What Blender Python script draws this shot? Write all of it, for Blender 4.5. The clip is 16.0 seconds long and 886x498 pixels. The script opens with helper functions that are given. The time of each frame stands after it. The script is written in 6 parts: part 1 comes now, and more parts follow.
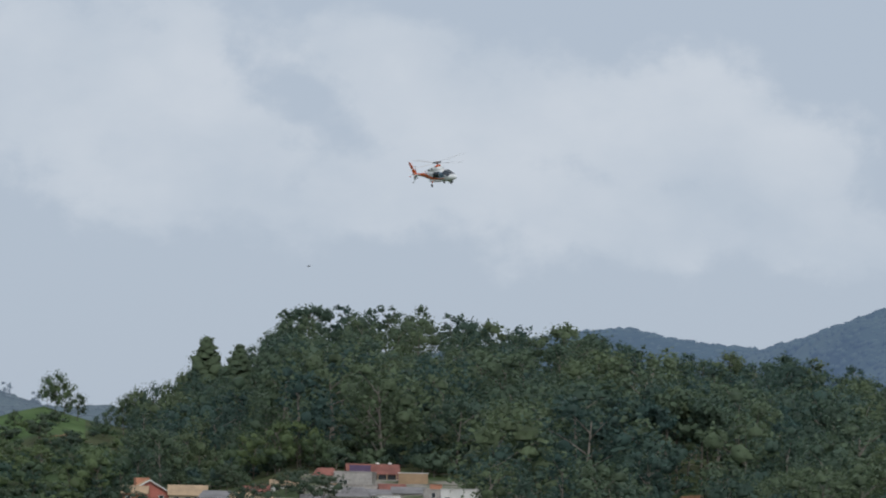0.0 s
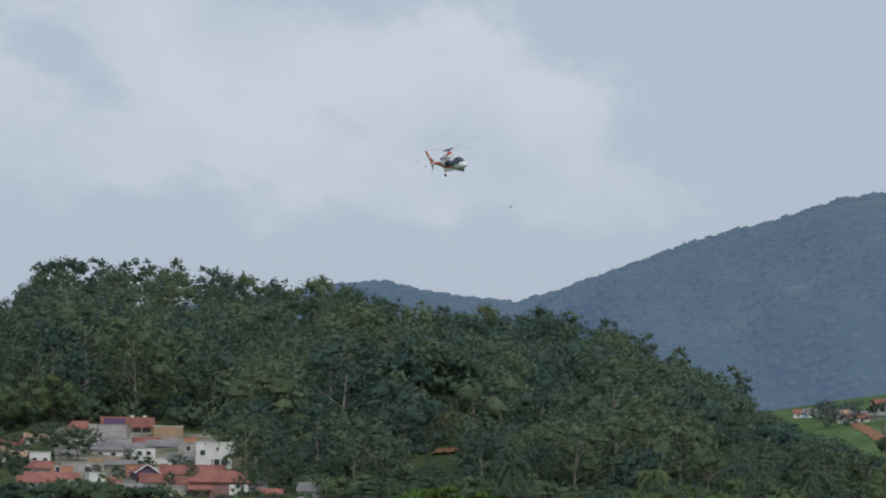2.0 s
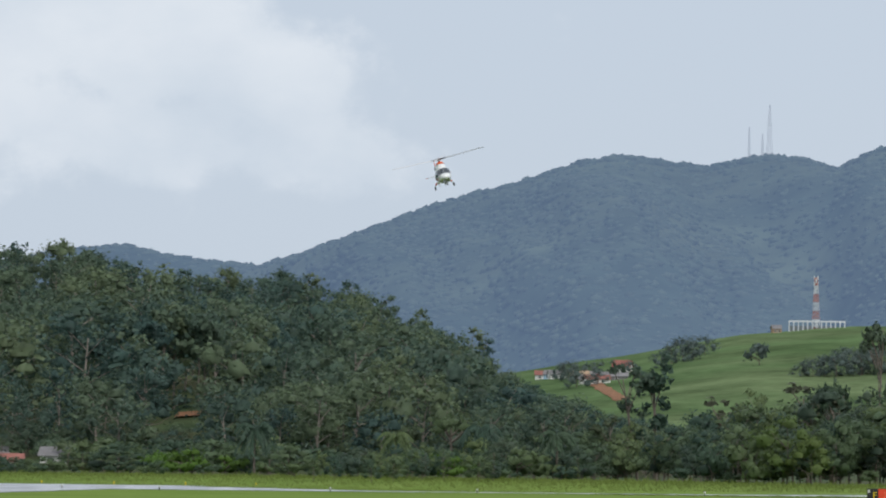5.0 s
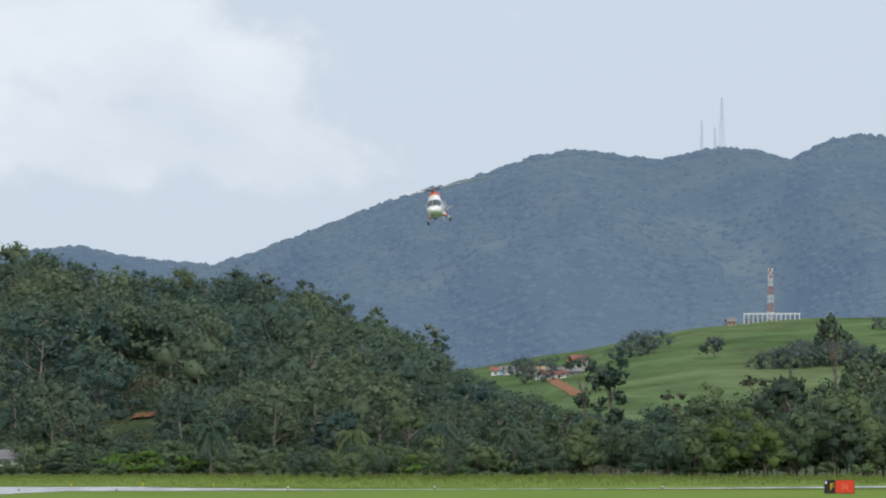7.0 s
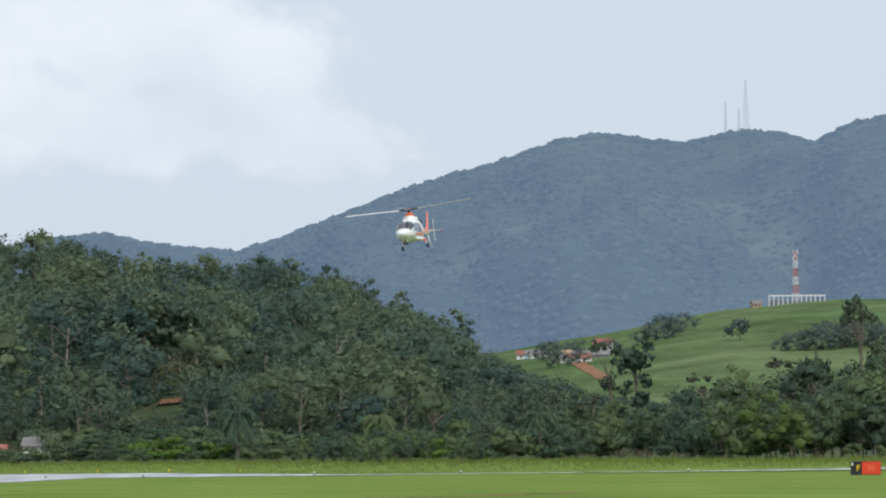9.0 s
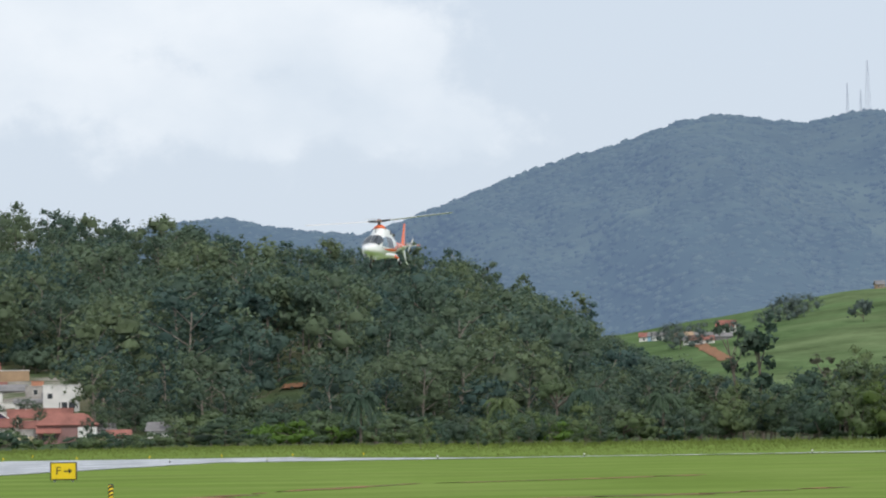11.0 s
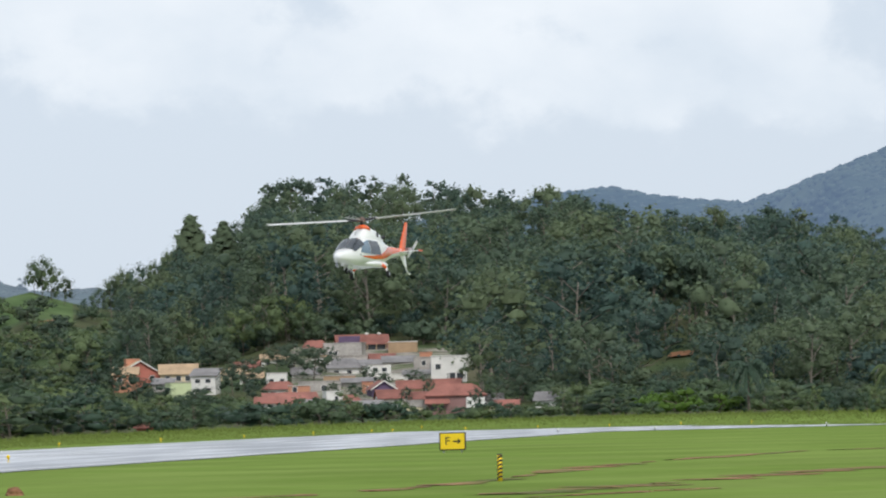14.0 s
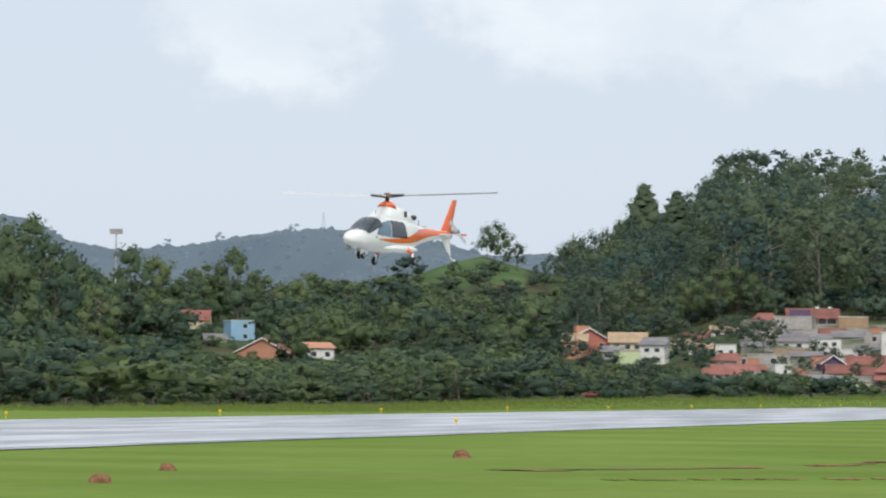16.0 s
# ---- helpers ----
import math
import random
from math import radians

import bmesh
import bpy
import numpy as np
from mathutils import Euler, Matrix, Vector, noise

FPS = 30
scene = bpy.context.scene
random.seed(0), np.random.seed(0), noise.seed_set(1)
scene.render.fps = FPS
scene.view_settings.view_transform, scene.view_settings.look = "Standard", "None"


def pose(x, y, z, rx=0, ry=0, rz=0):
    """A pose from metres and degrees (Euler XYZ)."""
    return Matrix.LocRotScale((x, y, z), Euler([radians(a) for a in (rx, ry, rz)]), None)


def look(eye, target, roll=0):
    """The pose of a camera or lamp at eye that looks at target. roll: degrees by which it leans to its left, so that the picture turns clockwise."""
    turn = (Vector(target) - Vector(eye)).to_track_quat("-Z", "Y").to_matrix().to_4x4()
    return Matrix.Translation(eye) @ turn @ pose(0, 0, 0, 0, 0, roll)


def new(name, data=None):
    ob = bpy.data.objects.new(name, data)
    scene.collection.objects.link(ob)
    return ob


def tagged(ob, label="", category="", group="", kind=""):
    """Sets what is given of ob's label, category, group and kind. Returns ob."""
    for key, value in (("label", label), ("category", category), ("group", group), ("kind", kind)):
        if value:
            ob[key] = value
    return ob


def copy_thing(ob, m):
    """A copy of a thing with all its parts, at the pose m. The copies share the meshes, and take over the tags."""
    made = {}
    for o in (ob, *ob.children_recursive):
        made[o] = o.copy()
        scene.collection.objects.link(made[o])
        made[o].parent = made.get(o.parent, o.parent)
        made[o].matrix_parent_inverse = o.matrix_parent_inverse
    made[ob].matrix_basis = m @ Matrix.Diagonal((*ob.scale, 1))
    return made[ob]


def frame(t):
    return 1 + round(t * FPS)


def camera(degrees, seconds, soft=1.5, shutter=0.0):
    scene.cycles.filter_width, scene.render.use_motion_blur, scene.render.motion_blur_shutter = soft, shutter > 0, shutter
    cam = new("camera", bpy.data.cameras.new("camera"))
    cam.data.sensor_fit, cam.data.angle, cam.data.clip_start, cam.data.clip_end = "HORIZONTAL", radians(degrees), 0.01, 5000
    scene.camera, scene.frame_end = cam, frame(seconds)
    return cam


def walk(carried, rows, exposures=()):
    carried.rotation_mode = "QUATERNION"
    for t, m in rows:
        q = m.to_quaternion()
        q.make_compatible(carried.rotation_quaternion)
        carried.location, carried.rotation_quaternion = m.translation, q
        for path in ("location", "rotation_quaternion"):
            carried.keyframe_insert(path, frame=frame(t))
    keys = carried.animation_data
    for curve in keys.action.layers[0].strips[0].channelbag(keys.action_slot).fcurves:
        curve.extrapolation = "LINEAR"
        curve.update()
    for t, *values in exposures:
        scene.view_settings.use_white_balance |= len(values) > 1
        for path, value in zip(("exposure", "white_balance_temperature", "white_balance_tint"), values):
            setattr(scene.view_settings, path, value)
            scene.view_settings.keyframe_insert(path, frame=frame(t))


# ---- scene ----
# camera: stands on the airfield's edge and pans with a long lens
cam = camera(12.0, 16.0, soft=2.1, shutter=0.12)
EYE = 1.7
VIEW = [
    (0.0, 2.854, 4.059, -1.323),
    (0.5, 1.876, 3.888, -1.461),
    (1.0, 1.022, 3.715, -1.377),
    (1.5, 0.254, 3.595, -1.279),
    (2.0, -0.467, 3.486, -1.129),
    (2.5, -1.291, 3.429, -0.998),
    (3.0, -2.107, 3.343, -0.883),
    (3.5, -2.812, 3.300, -0.856),
    (4.0, -3.481, 3.224, -0.802),
    (4.5, -4.095, 3.103, -0.800),
    (5.0, -3.958, 3.035, -0.714),
    (5.2, -4.134, 3.028, -0.714),
    (7.3, -4.577, 2.995, 0.175),
    (7.5, -4.669, 2.979, 0.175),
    (8.0, -4.812, 2.931, 0.401),
    (8.2, -4.666, 2.861, 0.401),
    (10.3, -3.311, 2.719, 0.827),
    (10.5, -3.050, 2.681, 0.827),
    (11.0, -2.509, 2.578, 0.828),
    (11.5, -1.722, 2.534, 0.907),
    (12.0, -1.159, 2.524, 1.157),
    (12.5, -0.336, 2.420, 1.341),
    (13.0, 0.789, 2.355, 1.421),
    (13.5, 1.683, 2.306, 1.253),
    (14.0, 2.755, 2.252, 1.351),
    (14.5, 4.130, 2.235, 1.283),
    (15.0, 5.472, 2.150, 0.899),
    (15.5, 6.847, 2.027, 0.026),
    (16.0, 8.835, 1.882, -0.522),
]
EXPOSURES = [(0.0, -0.35, 6120, 10), (2.5, -0.34, 6100, 10), (4.0, -0.14, 6200, 10), (5.0, -0.04, 6260, 10), (7.5, 0.1, 6310, 10), (9.0, 0.14, 6340, 10), (11.0, 0.18, 6350, 10), (13.0, 0.2, 6370, 10), (16.0, 0.22, 6390, 10)]
walk(cam, [(t, pose(0, 0, EYE, 90 + pitch, roll, yaw)) for t, yaw, pitch, roll in VIEW], EXPOSURES)

# ---- flight: seconds, rotor hub x y z, heading, bank ----
FLIGHT = [
    (0.0, -32.52, 609.20, 57.56, 217.5, 18.0),
    (0.5, -21.98, 599.64, 55.36, 214.5, 19.0),
    (1.0, -12.45, 589.89, 53.41, 211.5, 20.0),
    (1.5, -3.15, 580.00, 51.60, 208.0, 21.0),
    (2.0, 4.39, 569.98, 49.88, 204.5, 22.0),
    (2.5, 12.04, 559.85, 48.39, 201.0, 21.5),
    (3.0, 18.00, 545.68, 46.15, 197.0, 21.0),
    (3.5, 23.18, 531.47, 44.02, 191.0, 20.0),
    (4.0, 27.41, 517.24, 41.92, 186.0, 19.0),
    (4.5, 30.53, 503.04, 40.21, 182.8, 17.5),
    (5.0, 32.84, 488.87, 38.10, 180.0, 15.5),
    (7.5, 31.68, 403.76, 27.82, 167.3, 10.0),
    (8.0, 29.51, 388.88, 25.99, 165.0, 9.0),
    (10.5, 13.31, 324.74, 18.90, 162.0, 4.0),
    (11.0, 9.18, 312.70, 17.91, 162.4, 3.5),
    (11.5, 5.04, 300.63, 17.21, 162.1, 3.0),
    (12.0, 1.03, 288.50, 16.15, 161.9, 2.5),
    (12.5, -3.00, 276.31, 15.46, 161.7, 2.0),
    (13.0, -7.38, 264.05, 14.69, 161.7, 2.1),
    (13.5, -11.60, 251.72, 13.98, 161.7, 2.2),
    (14.0, -16.12, 242.65, 13.04, 161.9, 2.4),
    (14.5, -20.29, 233.51, 12.85, 162.0, 2.5),
    (15.0, -24.96, 224.21, 12.19, 161.4, 1.3),
    (15.5, -29.90, 214.73, 11.50, 160.9, 0.2),
    (16.0, -34.75, 205.10, 11.13, 160.6, -1.0),
]

# ---- world, sun ----
SUN_EL, SUN_ROT = 50.0, 160.0


def build_world():
    world = bpy.data.worlds.new("sky")
    scene.world = world
    world.use_nodes = True
    nt = world.node_tree
    nt.nodes.clear()
    N, L = nt.nodes.new, nt.links.new

    def math_node(op, a, b=None, c=None):
        n = N("ShaderNodeMath")
        n.operation = op
        for i, v in enumerate((a, b, c)):
            if v is None:
                continue
            if isinstance(v, (int, float)):
                n.inputs[i].default_value = v
            else:
                L(v, n.inputs[i])
        return n.outputs[0]

    sky = N("ShaderNodeTexSky")
    sky.sky_type, sky.sun_disc = "NISHITA", False
    sky.sun_elevation, sky.sun_rotation = radians(SUN_EL), radians(SUN_ROT)
    sky.air_density, sky.dust_density = 1.0, 2.0
    coord = N("ShaderNodeTexCoord")
    sep = N("ShaderNodeSeparateXYZ")
    L(coord.outputs["Generated"], sep.inputs[0])

    def noise_tex(scale, detail, rough, stretch, shift):
        mp = N("ShaderNodeMapping")
        mp.inputs["Scale"].default_value = (1, 1, stretch)
        mp.inputs["Location"].default_value = shift
        L(coord.outputs["Generated"], mp.inputs["Vector"])
        n = N("ShaderNodeTexNoise")
        n.inputs["Scale"].default_value = scale
        n.inputs["Detail"].default_value = detail
        n.inputs["Roughness"].default_value = rough
        L(mp.outputs[0], n.inputs["Vector"])
        return n.outputs[0]

    big = noise_tex(14.0, 6.0, 0.55, 1.3, (0.31, 0.0, 0.12))
    puff = noise_tex(38.0, 9.0, 0.58, 1.3, (0.7, 0.2, 0.4))
    shade = noise_tex(22.0, 5.0, 0.5, 1.6, (0.1, 0.5, 0.9))
    bearing = math_node("MULTIPLY", math_node("ARCTAN2", math_node("MULTIPLY", sep.outputs[0], -1.0), sep.outputs[1]), 180 / math.pi)
    height = math_node("MULTIPLY", math_node("ARCSINE", sep.outputs[2]), 180 / math.pi)
    # banks of cumulus (bearing, elevation, half width, half height in degrees), ragged by the noise
    banks = None
    for az, el, wide, tall in ((7.8, 6.3, 2.3, 1.5), (6.3, 5.2, 1.8, 1.1), (3.7, 6.6, 1.0, 1.0), (2.3, 5.9, 1.8, 1.0), (0.3, 5.6, 1.6, 1.1), (-1.6, 5.1, 1.5, 0.8), (2.6, 4.8, 2.6, 0.8), (-2.2, 4.4, 1.2, 0.7), (0.0, 4.5, 2.4, 0.7), (11.2, 5.4, 2.0, 1.3), (13.8, 6.8, 2.6, 1.5), (22, 8, 6, 3), (-22, 10, 6, 3), (36, 12, 9, 5), (-40, 14, 9, 5), (5, 13, 9, 2.5)):
        u = math_node("MULTIPLY_ADD", bearing, 1.0 / wide, -az / wide)
        v = math_node("MULTIPLY_ADD", height, 1.0 / tall, -el / tall)
        d = math_node("SQRT", math_node("ADD", math_node("MULTIPLY", u, u), math_node("MULTIPLY", v, v)))
        q = math_node("MAXIMUM", math_node("SUBTRACT", 1.0, d), -0.8)
        banks = q if banks is None else math_node("SMOOTH_MAX", banks, q, 0.25)
    over = math_node("MULTIPLY", math_node("MINIMUM", math_node("MAXIMUM", math_node("MULTIPLY_ADD", sep.outputs[2], 4.0, -0.6), 0.0), 1.0), 0.9)
    ragged = math_node("ADD", math_node("MULTIPLY_ADD", big, 1.3, -0.65), math_node("MULTIPLY_ADD", puff, 1.7, -0.85))
    total = math_node("ADD", math_node("ADD", math_node("MULTIPLY", banks, 0.75), ragged), over)
    ramp = N("ShaderNodeMapRange")
    ramp.interpolation_type = "SMOOTHSTEP"
    ramp.inputs["From Min"].default_value, ramp.inputs["From Max"].default_value = -0.15, 0.3
    L(total, ramp.inputs["Value"])
    # thin veil over the whole sky, with the blue of the clear sky behind it
    scaled = N("ShaderNodeMix")
    scaled.data_type, scaled.blend_type = "RGBA", "MULTIPLY"
    scaled.inputs["Factor"].default_value = 1.0
    ia, ib = [s for s in scaled.inputs if s.name == "A" and s.type == "RGBA"][0], [s for s in scaled.inputs if s.name == "B" and s.type == "RGBA"][0]
    ib.default_value = (0.09, 0.09, 0.09, 1)
    L(sky.outputs[0], ia)
    res = [s for s in scaled.outputs if s.type == "RGBA"][0]

    def mix(fac, a, b):
        m = N("ShaderNodeMix")
        m.data_type = "RGBA"
        pa, pb = [s for s in m.inputs if s.name == "A" and s.type == "RGBA"][0], [s for s in m.inputs if s.name == "B" and s.type == "RGBA"][0]
        for s, v in ((pa, a), (pb, b)):
            if isinstance(v, tuple):
                s.default_value = v
            else:
                L(v, s)
        if isinstance(fac, float):
            m.inputs["Factor"].default_value = fac
        else:
            L(fac, m.inputs["Factor"])
        return [s for s in m.outputs if s.type == "RGBA"][0]

    veil = mix(0.9, res, (0.612, 0.678, 0.758, 1))
    lit = math_node("MINIMUM", math_node("MAXIMUM", math_node("ADD", math_node("MULTIPLY_ADD", shade, 2.4, -0.9), math_node("MULTIPLY", total, 0.35)), 0.0), 1.0)
    cloud = mix(lit, (0.66, 0.72, 0.78, 1), (0.85, 0.875, 0.895, 1))
    out = mix(math_node("MULTIPLY", ramp.outputs[0], 0.73), veil, cloud)
    bg = N("ShaderNodeBackground")
    bg.inputs["Strength"].default_value = 1.0
    L(out, bg.inputs["Color"])
    L(bg.outputs[0], N("ShaderNodeOutputWorld").inputs["Surface"])


build_world()
sun = new("sun", bpy.data.lights.new("sun", "SUN"))
sun.data.energy, sun.data.angle, sun.data.color = 1.95, radians(25), (1.0, 0.96, 0.9)
_a, _e = radians(SUN_ROT), radians(SUN_EL)
sun.matrix_world = look(Vector((math.sin(_a) * math.cos(_e), math.cos(_a) * math.cos(_e), math.sin(_e))) * 200, (0, 0, 0))


# ---- materials ----
def material(name, colour, rough=0.7, metal=0.0, var=0.25, scale=1.0, fine=8.0, bump=0.0, second=None, second_scale=0.2, spec=0.4, rnd=0.0, coat=0.0, island=0.0, glow=None, along=None):
    """Procedural surface: base colour with coarse stains and fine grain, optional second colour in patches."""
    m = bpy.data.materials.new(name)
    m.use_nodes = True
    nt = m.node_tree
    b = nt.nodes["Principled BSDF"]
    N, L = nt.nodes.new, nt.links.new
    co = N("ShaderNodeTexCoord")
    space = co.outputs["Object"]
    if along is not None:
        # streaks drawn out along a bearing (degrees)
        mp = N("ShaderNodeMapping")
        mp.vector_type = "TEXTURE"
        mp.inputs["Rotation"].default_value = (0, 0, radians(along))
        mp.inputs["Scale"].default_value = (1, 12, 1)
        L(space, mp.inputs["Vector"])
        space = mp.outputs[0]

    def tex(s, detail=4.0):
        n = N("ShaderNodeTexNoise")
        n.inputs["Scale"].default_value, n.inputs["Detail"].default_value = s, detail
        L(space, n.inputs["Vector"])
        return n.outputs[0]

    def mixer(fac, a, bb, kind="MIX"):
        x = N("ShaderNodeMix")
        x.data_type, x.blend_type = "RGBA", kind
        sa, sb = [s for s in x.inputs if s.type == "RGBA"][:2]
        for s, v in ((sa, a), (sb, bb)):
            if isinstance(v, tuple):
                s.default_value = v
            else:
                L(v, s)
        if isinstance(fac, float):
            x.inputs["Factor"].default_value = fac
        else:
            L(fac, x.inputs["Factor"])
        return [s for s in x.outputs if s.type == "RGBA"][0]

    def ranged(v, lo, hi, a=0.0, bb=1.0):
        r = N("ShaderNodeMapRange")
        for k, val in (("From Min", lo), ("From Max", hi), ("To Min", a), ("To Max", bb)):
            r.inputs[k].default_value = val
        L(v, r.inputs["Value"])
        return r.outputs[0]

    c = (*colour, 1)
    if second:
        c = mixer(ranged(tex(second_scale, 6.0), 0.42, 0.6), c, (*second, 1))
    coarse, grain = tex(scale), tex(fine, 6.0)
    add = N("ShaderNodeMath")
    add.operation = "ADD"
    L(ranged(coarse, 0.3, 0.7, 1 - var, 1 + var * 0.6), add.inputs[0])
    L(ranged(grain, 0.3, 0.7, -var * 0.5, var * 0.5), add.inputs[1])
    val = add.outputs[0]
    if rnd:
        o = N("ShaderNodeObjectInfo")
        mul = N("ShaderNodeMath")
        mul.operation = "MULTIPLY"
        L(val, mul.inputs[0])
        L(ranged(o.outputs["Random"], 0, 1, 1 - rnd, 1 + rnd), mul.inputs[1])
        val = mul.outputs[0]
    if island:
        g = N("ShaderNodeNewGeometry")
        mul = N("ShaderNodeMath")
        mul.operation = "MULTIPLY"
        L(val, mul.inputs[0])
        L(ranged(g.outputs["Random Per Island"], 0, 1, 1 - island, 1 + island), mul.inputs[1])
        val = mul.outputs[0]
    cc = N("ShaderNodeCombineColor")
    for i in range(3):
        L(val, cc.inputs[i])
    c = mixer(1.0, c, cc.outputs[0], "MULTIPLY")
    L(c, b.inputs["Base Color"])
    b.inputs["Roughness"].default_value, b.inputs["Metallic"].default_value = rough, metal
    b.inputs["Specular IOR Level"].default_value = spec
    b.inputs["Coat Weight"].default_value = coat
    if bump:
        bp = N("ShaderNodeBump")
        bp.inputs["Strength"].default_value = bump
        L(grain, bp.inputs["Height"])
        L(bp.outputs[0], b.inputs["Normal"])
    # emission stands in for haze on far surfaces
    if glow:
        b.inputs["Emission Color"].default_value = (*glow[:3], 1)
        b.inputs["Emission Strength"].default_value = glow[3]
    return m


def leaf_material(name, a, b, glow=None, gloss=0.16):
    """Leaves: two greens by tree, lighter and darker leaf by leaf."""
    m = bpy.data.materials.new(name)
    m.use_nodes = True
    nt = m.node_tree
    p = nt.nodes["Principled BSDF"]
    N, L = nt.nodes.new, nt.links.new
    info, geo, at = N("ShaderNodeObjectInfo"), N("ShaderNodeNewGeometry"), N("ShaderNodeAttribute")
    at.attribute_name = "tint"
    s = N("ShaderNodeMath")
    s.operation = "ADD"
    L(info.outputs["Random"], s.inputs[0])
    L(at.outputs["Fac"], s.inputs[1])
    fr = N("ShaderNodeMath")
    fr.operation = "FRACT"
    L(s.outputs[0], fr.inputs[0])
    mx = N("ShaderNodeMix")
    mx.data_type = "RGBA"
    ia, ib = [x for x in mx.inputs if x.type == "RGBA"][:2]
    ia.default_value, ib.default_value = (*a, 1), (*b, 1)
    L(fr.outputs[0], mx.inputs["Factor"])
    r = N("ShaderNodeMapRange")
    r.inputs["To Min"].default_value, r.inputs["To Max"].default_value = 0.8, 1.2
    L(geo.outputs["Random Per Island"], r.inputs["Value"])
    cc = N("ShaderNodeCombineColor")
    for i in range(3):
        L(r.outputs[0], cc.inputs[i])
    mu = N("ShaderNodeMix")
    mu.data_type, mu.blend_type = "RGBA", "MULTIPLY"
    mu.inputs["Factor"].default_value = 1.0
    ja, jb = [x for x in mu.inputs if x.type == "RGBA"][:2]
    L([x for x in mx.outputs if x.type == "RGBA"][0], ja)
    L(cc.outputs[0], jb)
    L([x for x in mu.outputs if x.type == "RGBA"][0], p.inputs["Base Color"])
    p.inputs["Roughness"].default_value = 0.75 if glow else 0.5
    p.inputs["Specular IOR Level"].default_value = 0.06 if glow else gloss
    tr, ms = N("ShaderNodeBsdfTranslucent"), N("ShaderNodeMixShader")
    L([x for x in mu.outputs if x.type == "RGBA"][0], tr.inputs["Color"])
    ms.inputs[0].default_value = 0.0 if glow else 0.42
    L(p.outputs[0], ms.inputs[1])
    L(tr.outputs[0], ms.inputs[2])
    L(ms.outputs[0], nt.nodes["Material Output"].inputs["Surface"])
    # far crowns glow to imitate the haze before them
    if glow:
        p.inputs["Emission Color"].default_value = (*glow[:3], 1)
        p.inputs["Emission Strength"].default_value = glow[3]
    return m


M = {}
M["grass"] = material("grass", (0.142, 0.208, 0.048), 0.9, var=0.15, scale=0.09, fine=1.2, second=(0.166, 0.228, 0.06), second_scale=0.1, spec=0.0)
M["tall_grass"] = leaf_material("tall_grass_blades", (0.15, 0.21, 0.04), (0.19, 0.23, 0.065), gloss=0.05)
M["undergrowth"] = material("undergrowth", (0.05, 0.078, 0.032), 0.95, var=0.4, scale=0.05, fine=0.4, second=(0.07, 0.075, 0.035), second_scale=0.02, spec=0.1)
M["pasture"] = material("pasture", (0.09, 0.138, 0.06), 0.95, var=0.35, scale=0.02, fine=0.15, second=(0.122, 0.162, 0.078), second_scale=0.008, spec=0.0)
M["yard"] = material("paved_yards", (0.26, 0.235, 0.205), 0.95, var=0.4, scale=0.15, fine=1.2, second=(0.1, 0.12, 0.06), second_scale=0.12, spec=0.1)
M["dirt"] = material("worn_dirt", (0.26, 0.145, 0.075), 0.95, var=0.4, scale=0.5, fine=4.0, second=(0.12, 0.14, 0.04), second_scale=0.35, spec=0.1)
M["soil"] = material("red_soil", (0.24, 0.125, 0.07), 0.95, var=0.35, scale=0.6, fine=5.0, spec=0.1)
# wet grey asphalt; the pale second colour is sky sheen painted in streaks
M["wet_asphalt_sheen"] = material("wet_asphalt_sheen", (0.16, 0.165, 0.19), 0.32, var=0.45, scale=0.5, fine=2.2, bump=0.03, spec=1.0, second=(0.5, 0.505, 0.53), second_scale=0.45, along=-5.7)
M["marking"] = material("white_marking", (0.75, 0.75, 0.73), 0.4, var=0.2, scale=0.5)
# hill wood leaves: the blue of the haze is painted into both greens
M["leaf_wood"] = leaf_material("leaves_wood_hazed", (0.058, 0.104, 0.092), (0.138, 0.18, 0.096), gloss=0.15)
M["leaf_near"] = leaf_material("leaves_near", (0.054, 0.094, 0.068), (0.148, 0.196, 0.082))
M["leaf_bright"] = leaf_material("leaves_bright", (0.085, 0.165, 0.028), (0.11, 0.19, 0.035))
M["leaf_dark"] = leaf_material("leaves_dark", (0.062, 0.096, 0.068), (0.085, 0.118, 0.072))
M["leaf_olive"] = leaf_material("leaves_olive", (0.1, 0.15, 0.045), (0.125, 0.17, 0.05))
M["leaf_brown"] = leaf_material("leaves_brown", (0.1, 0.098, 0.07), (0.09, 0.12, 0.062))
# pasture tree leaves: pale bluish haze put into the leaf colours
M["leaf_far"] = leaf_material("leaves_far_hazed", (0.1, 0.138, 0.125), (0.115, 0.15, 0.125), gloss=0.2)
M["bark"] = material("bark", (0.2, 0.17, 0.14), 0.9, var=0.4, scale=0.8, fine=5.0, spec=0.1)
M["bark_pale"] = material("pale_bark", (0.27, 0.235, 0.2), 0.9, var=0.4, scale=0.6, fine=4.0, spec=0.1)
# far range: haze of kilometres of lit air painted on the forest as emission
M["range"] = material("forested_range_haze_glow", (0.032, 0.046, 0.035), 0.95, var=0.35, scale=0.006, fine=0.03, second=(0.048, 0.06, 0.04), second_scale=0.003, spec=0.0, glow=(0.44, 0.64, 1.0, 0.212))
M["range_leaf"] = leaf_material("range_crowns_haze_glow", (0.028, 0.042, 0.03), (0.038, 0.05, 0.034), glow=(0.44, 0.64, 1.0, 0.212))
M["hill_far"] = material("hills_haze_glow", (0.04, 0.055, 0.045), 0.95, var=0.3, scale=0.006, fine=0.03, spec=0.0, glow=(0.52, 0.66, 0.9, 0.2))
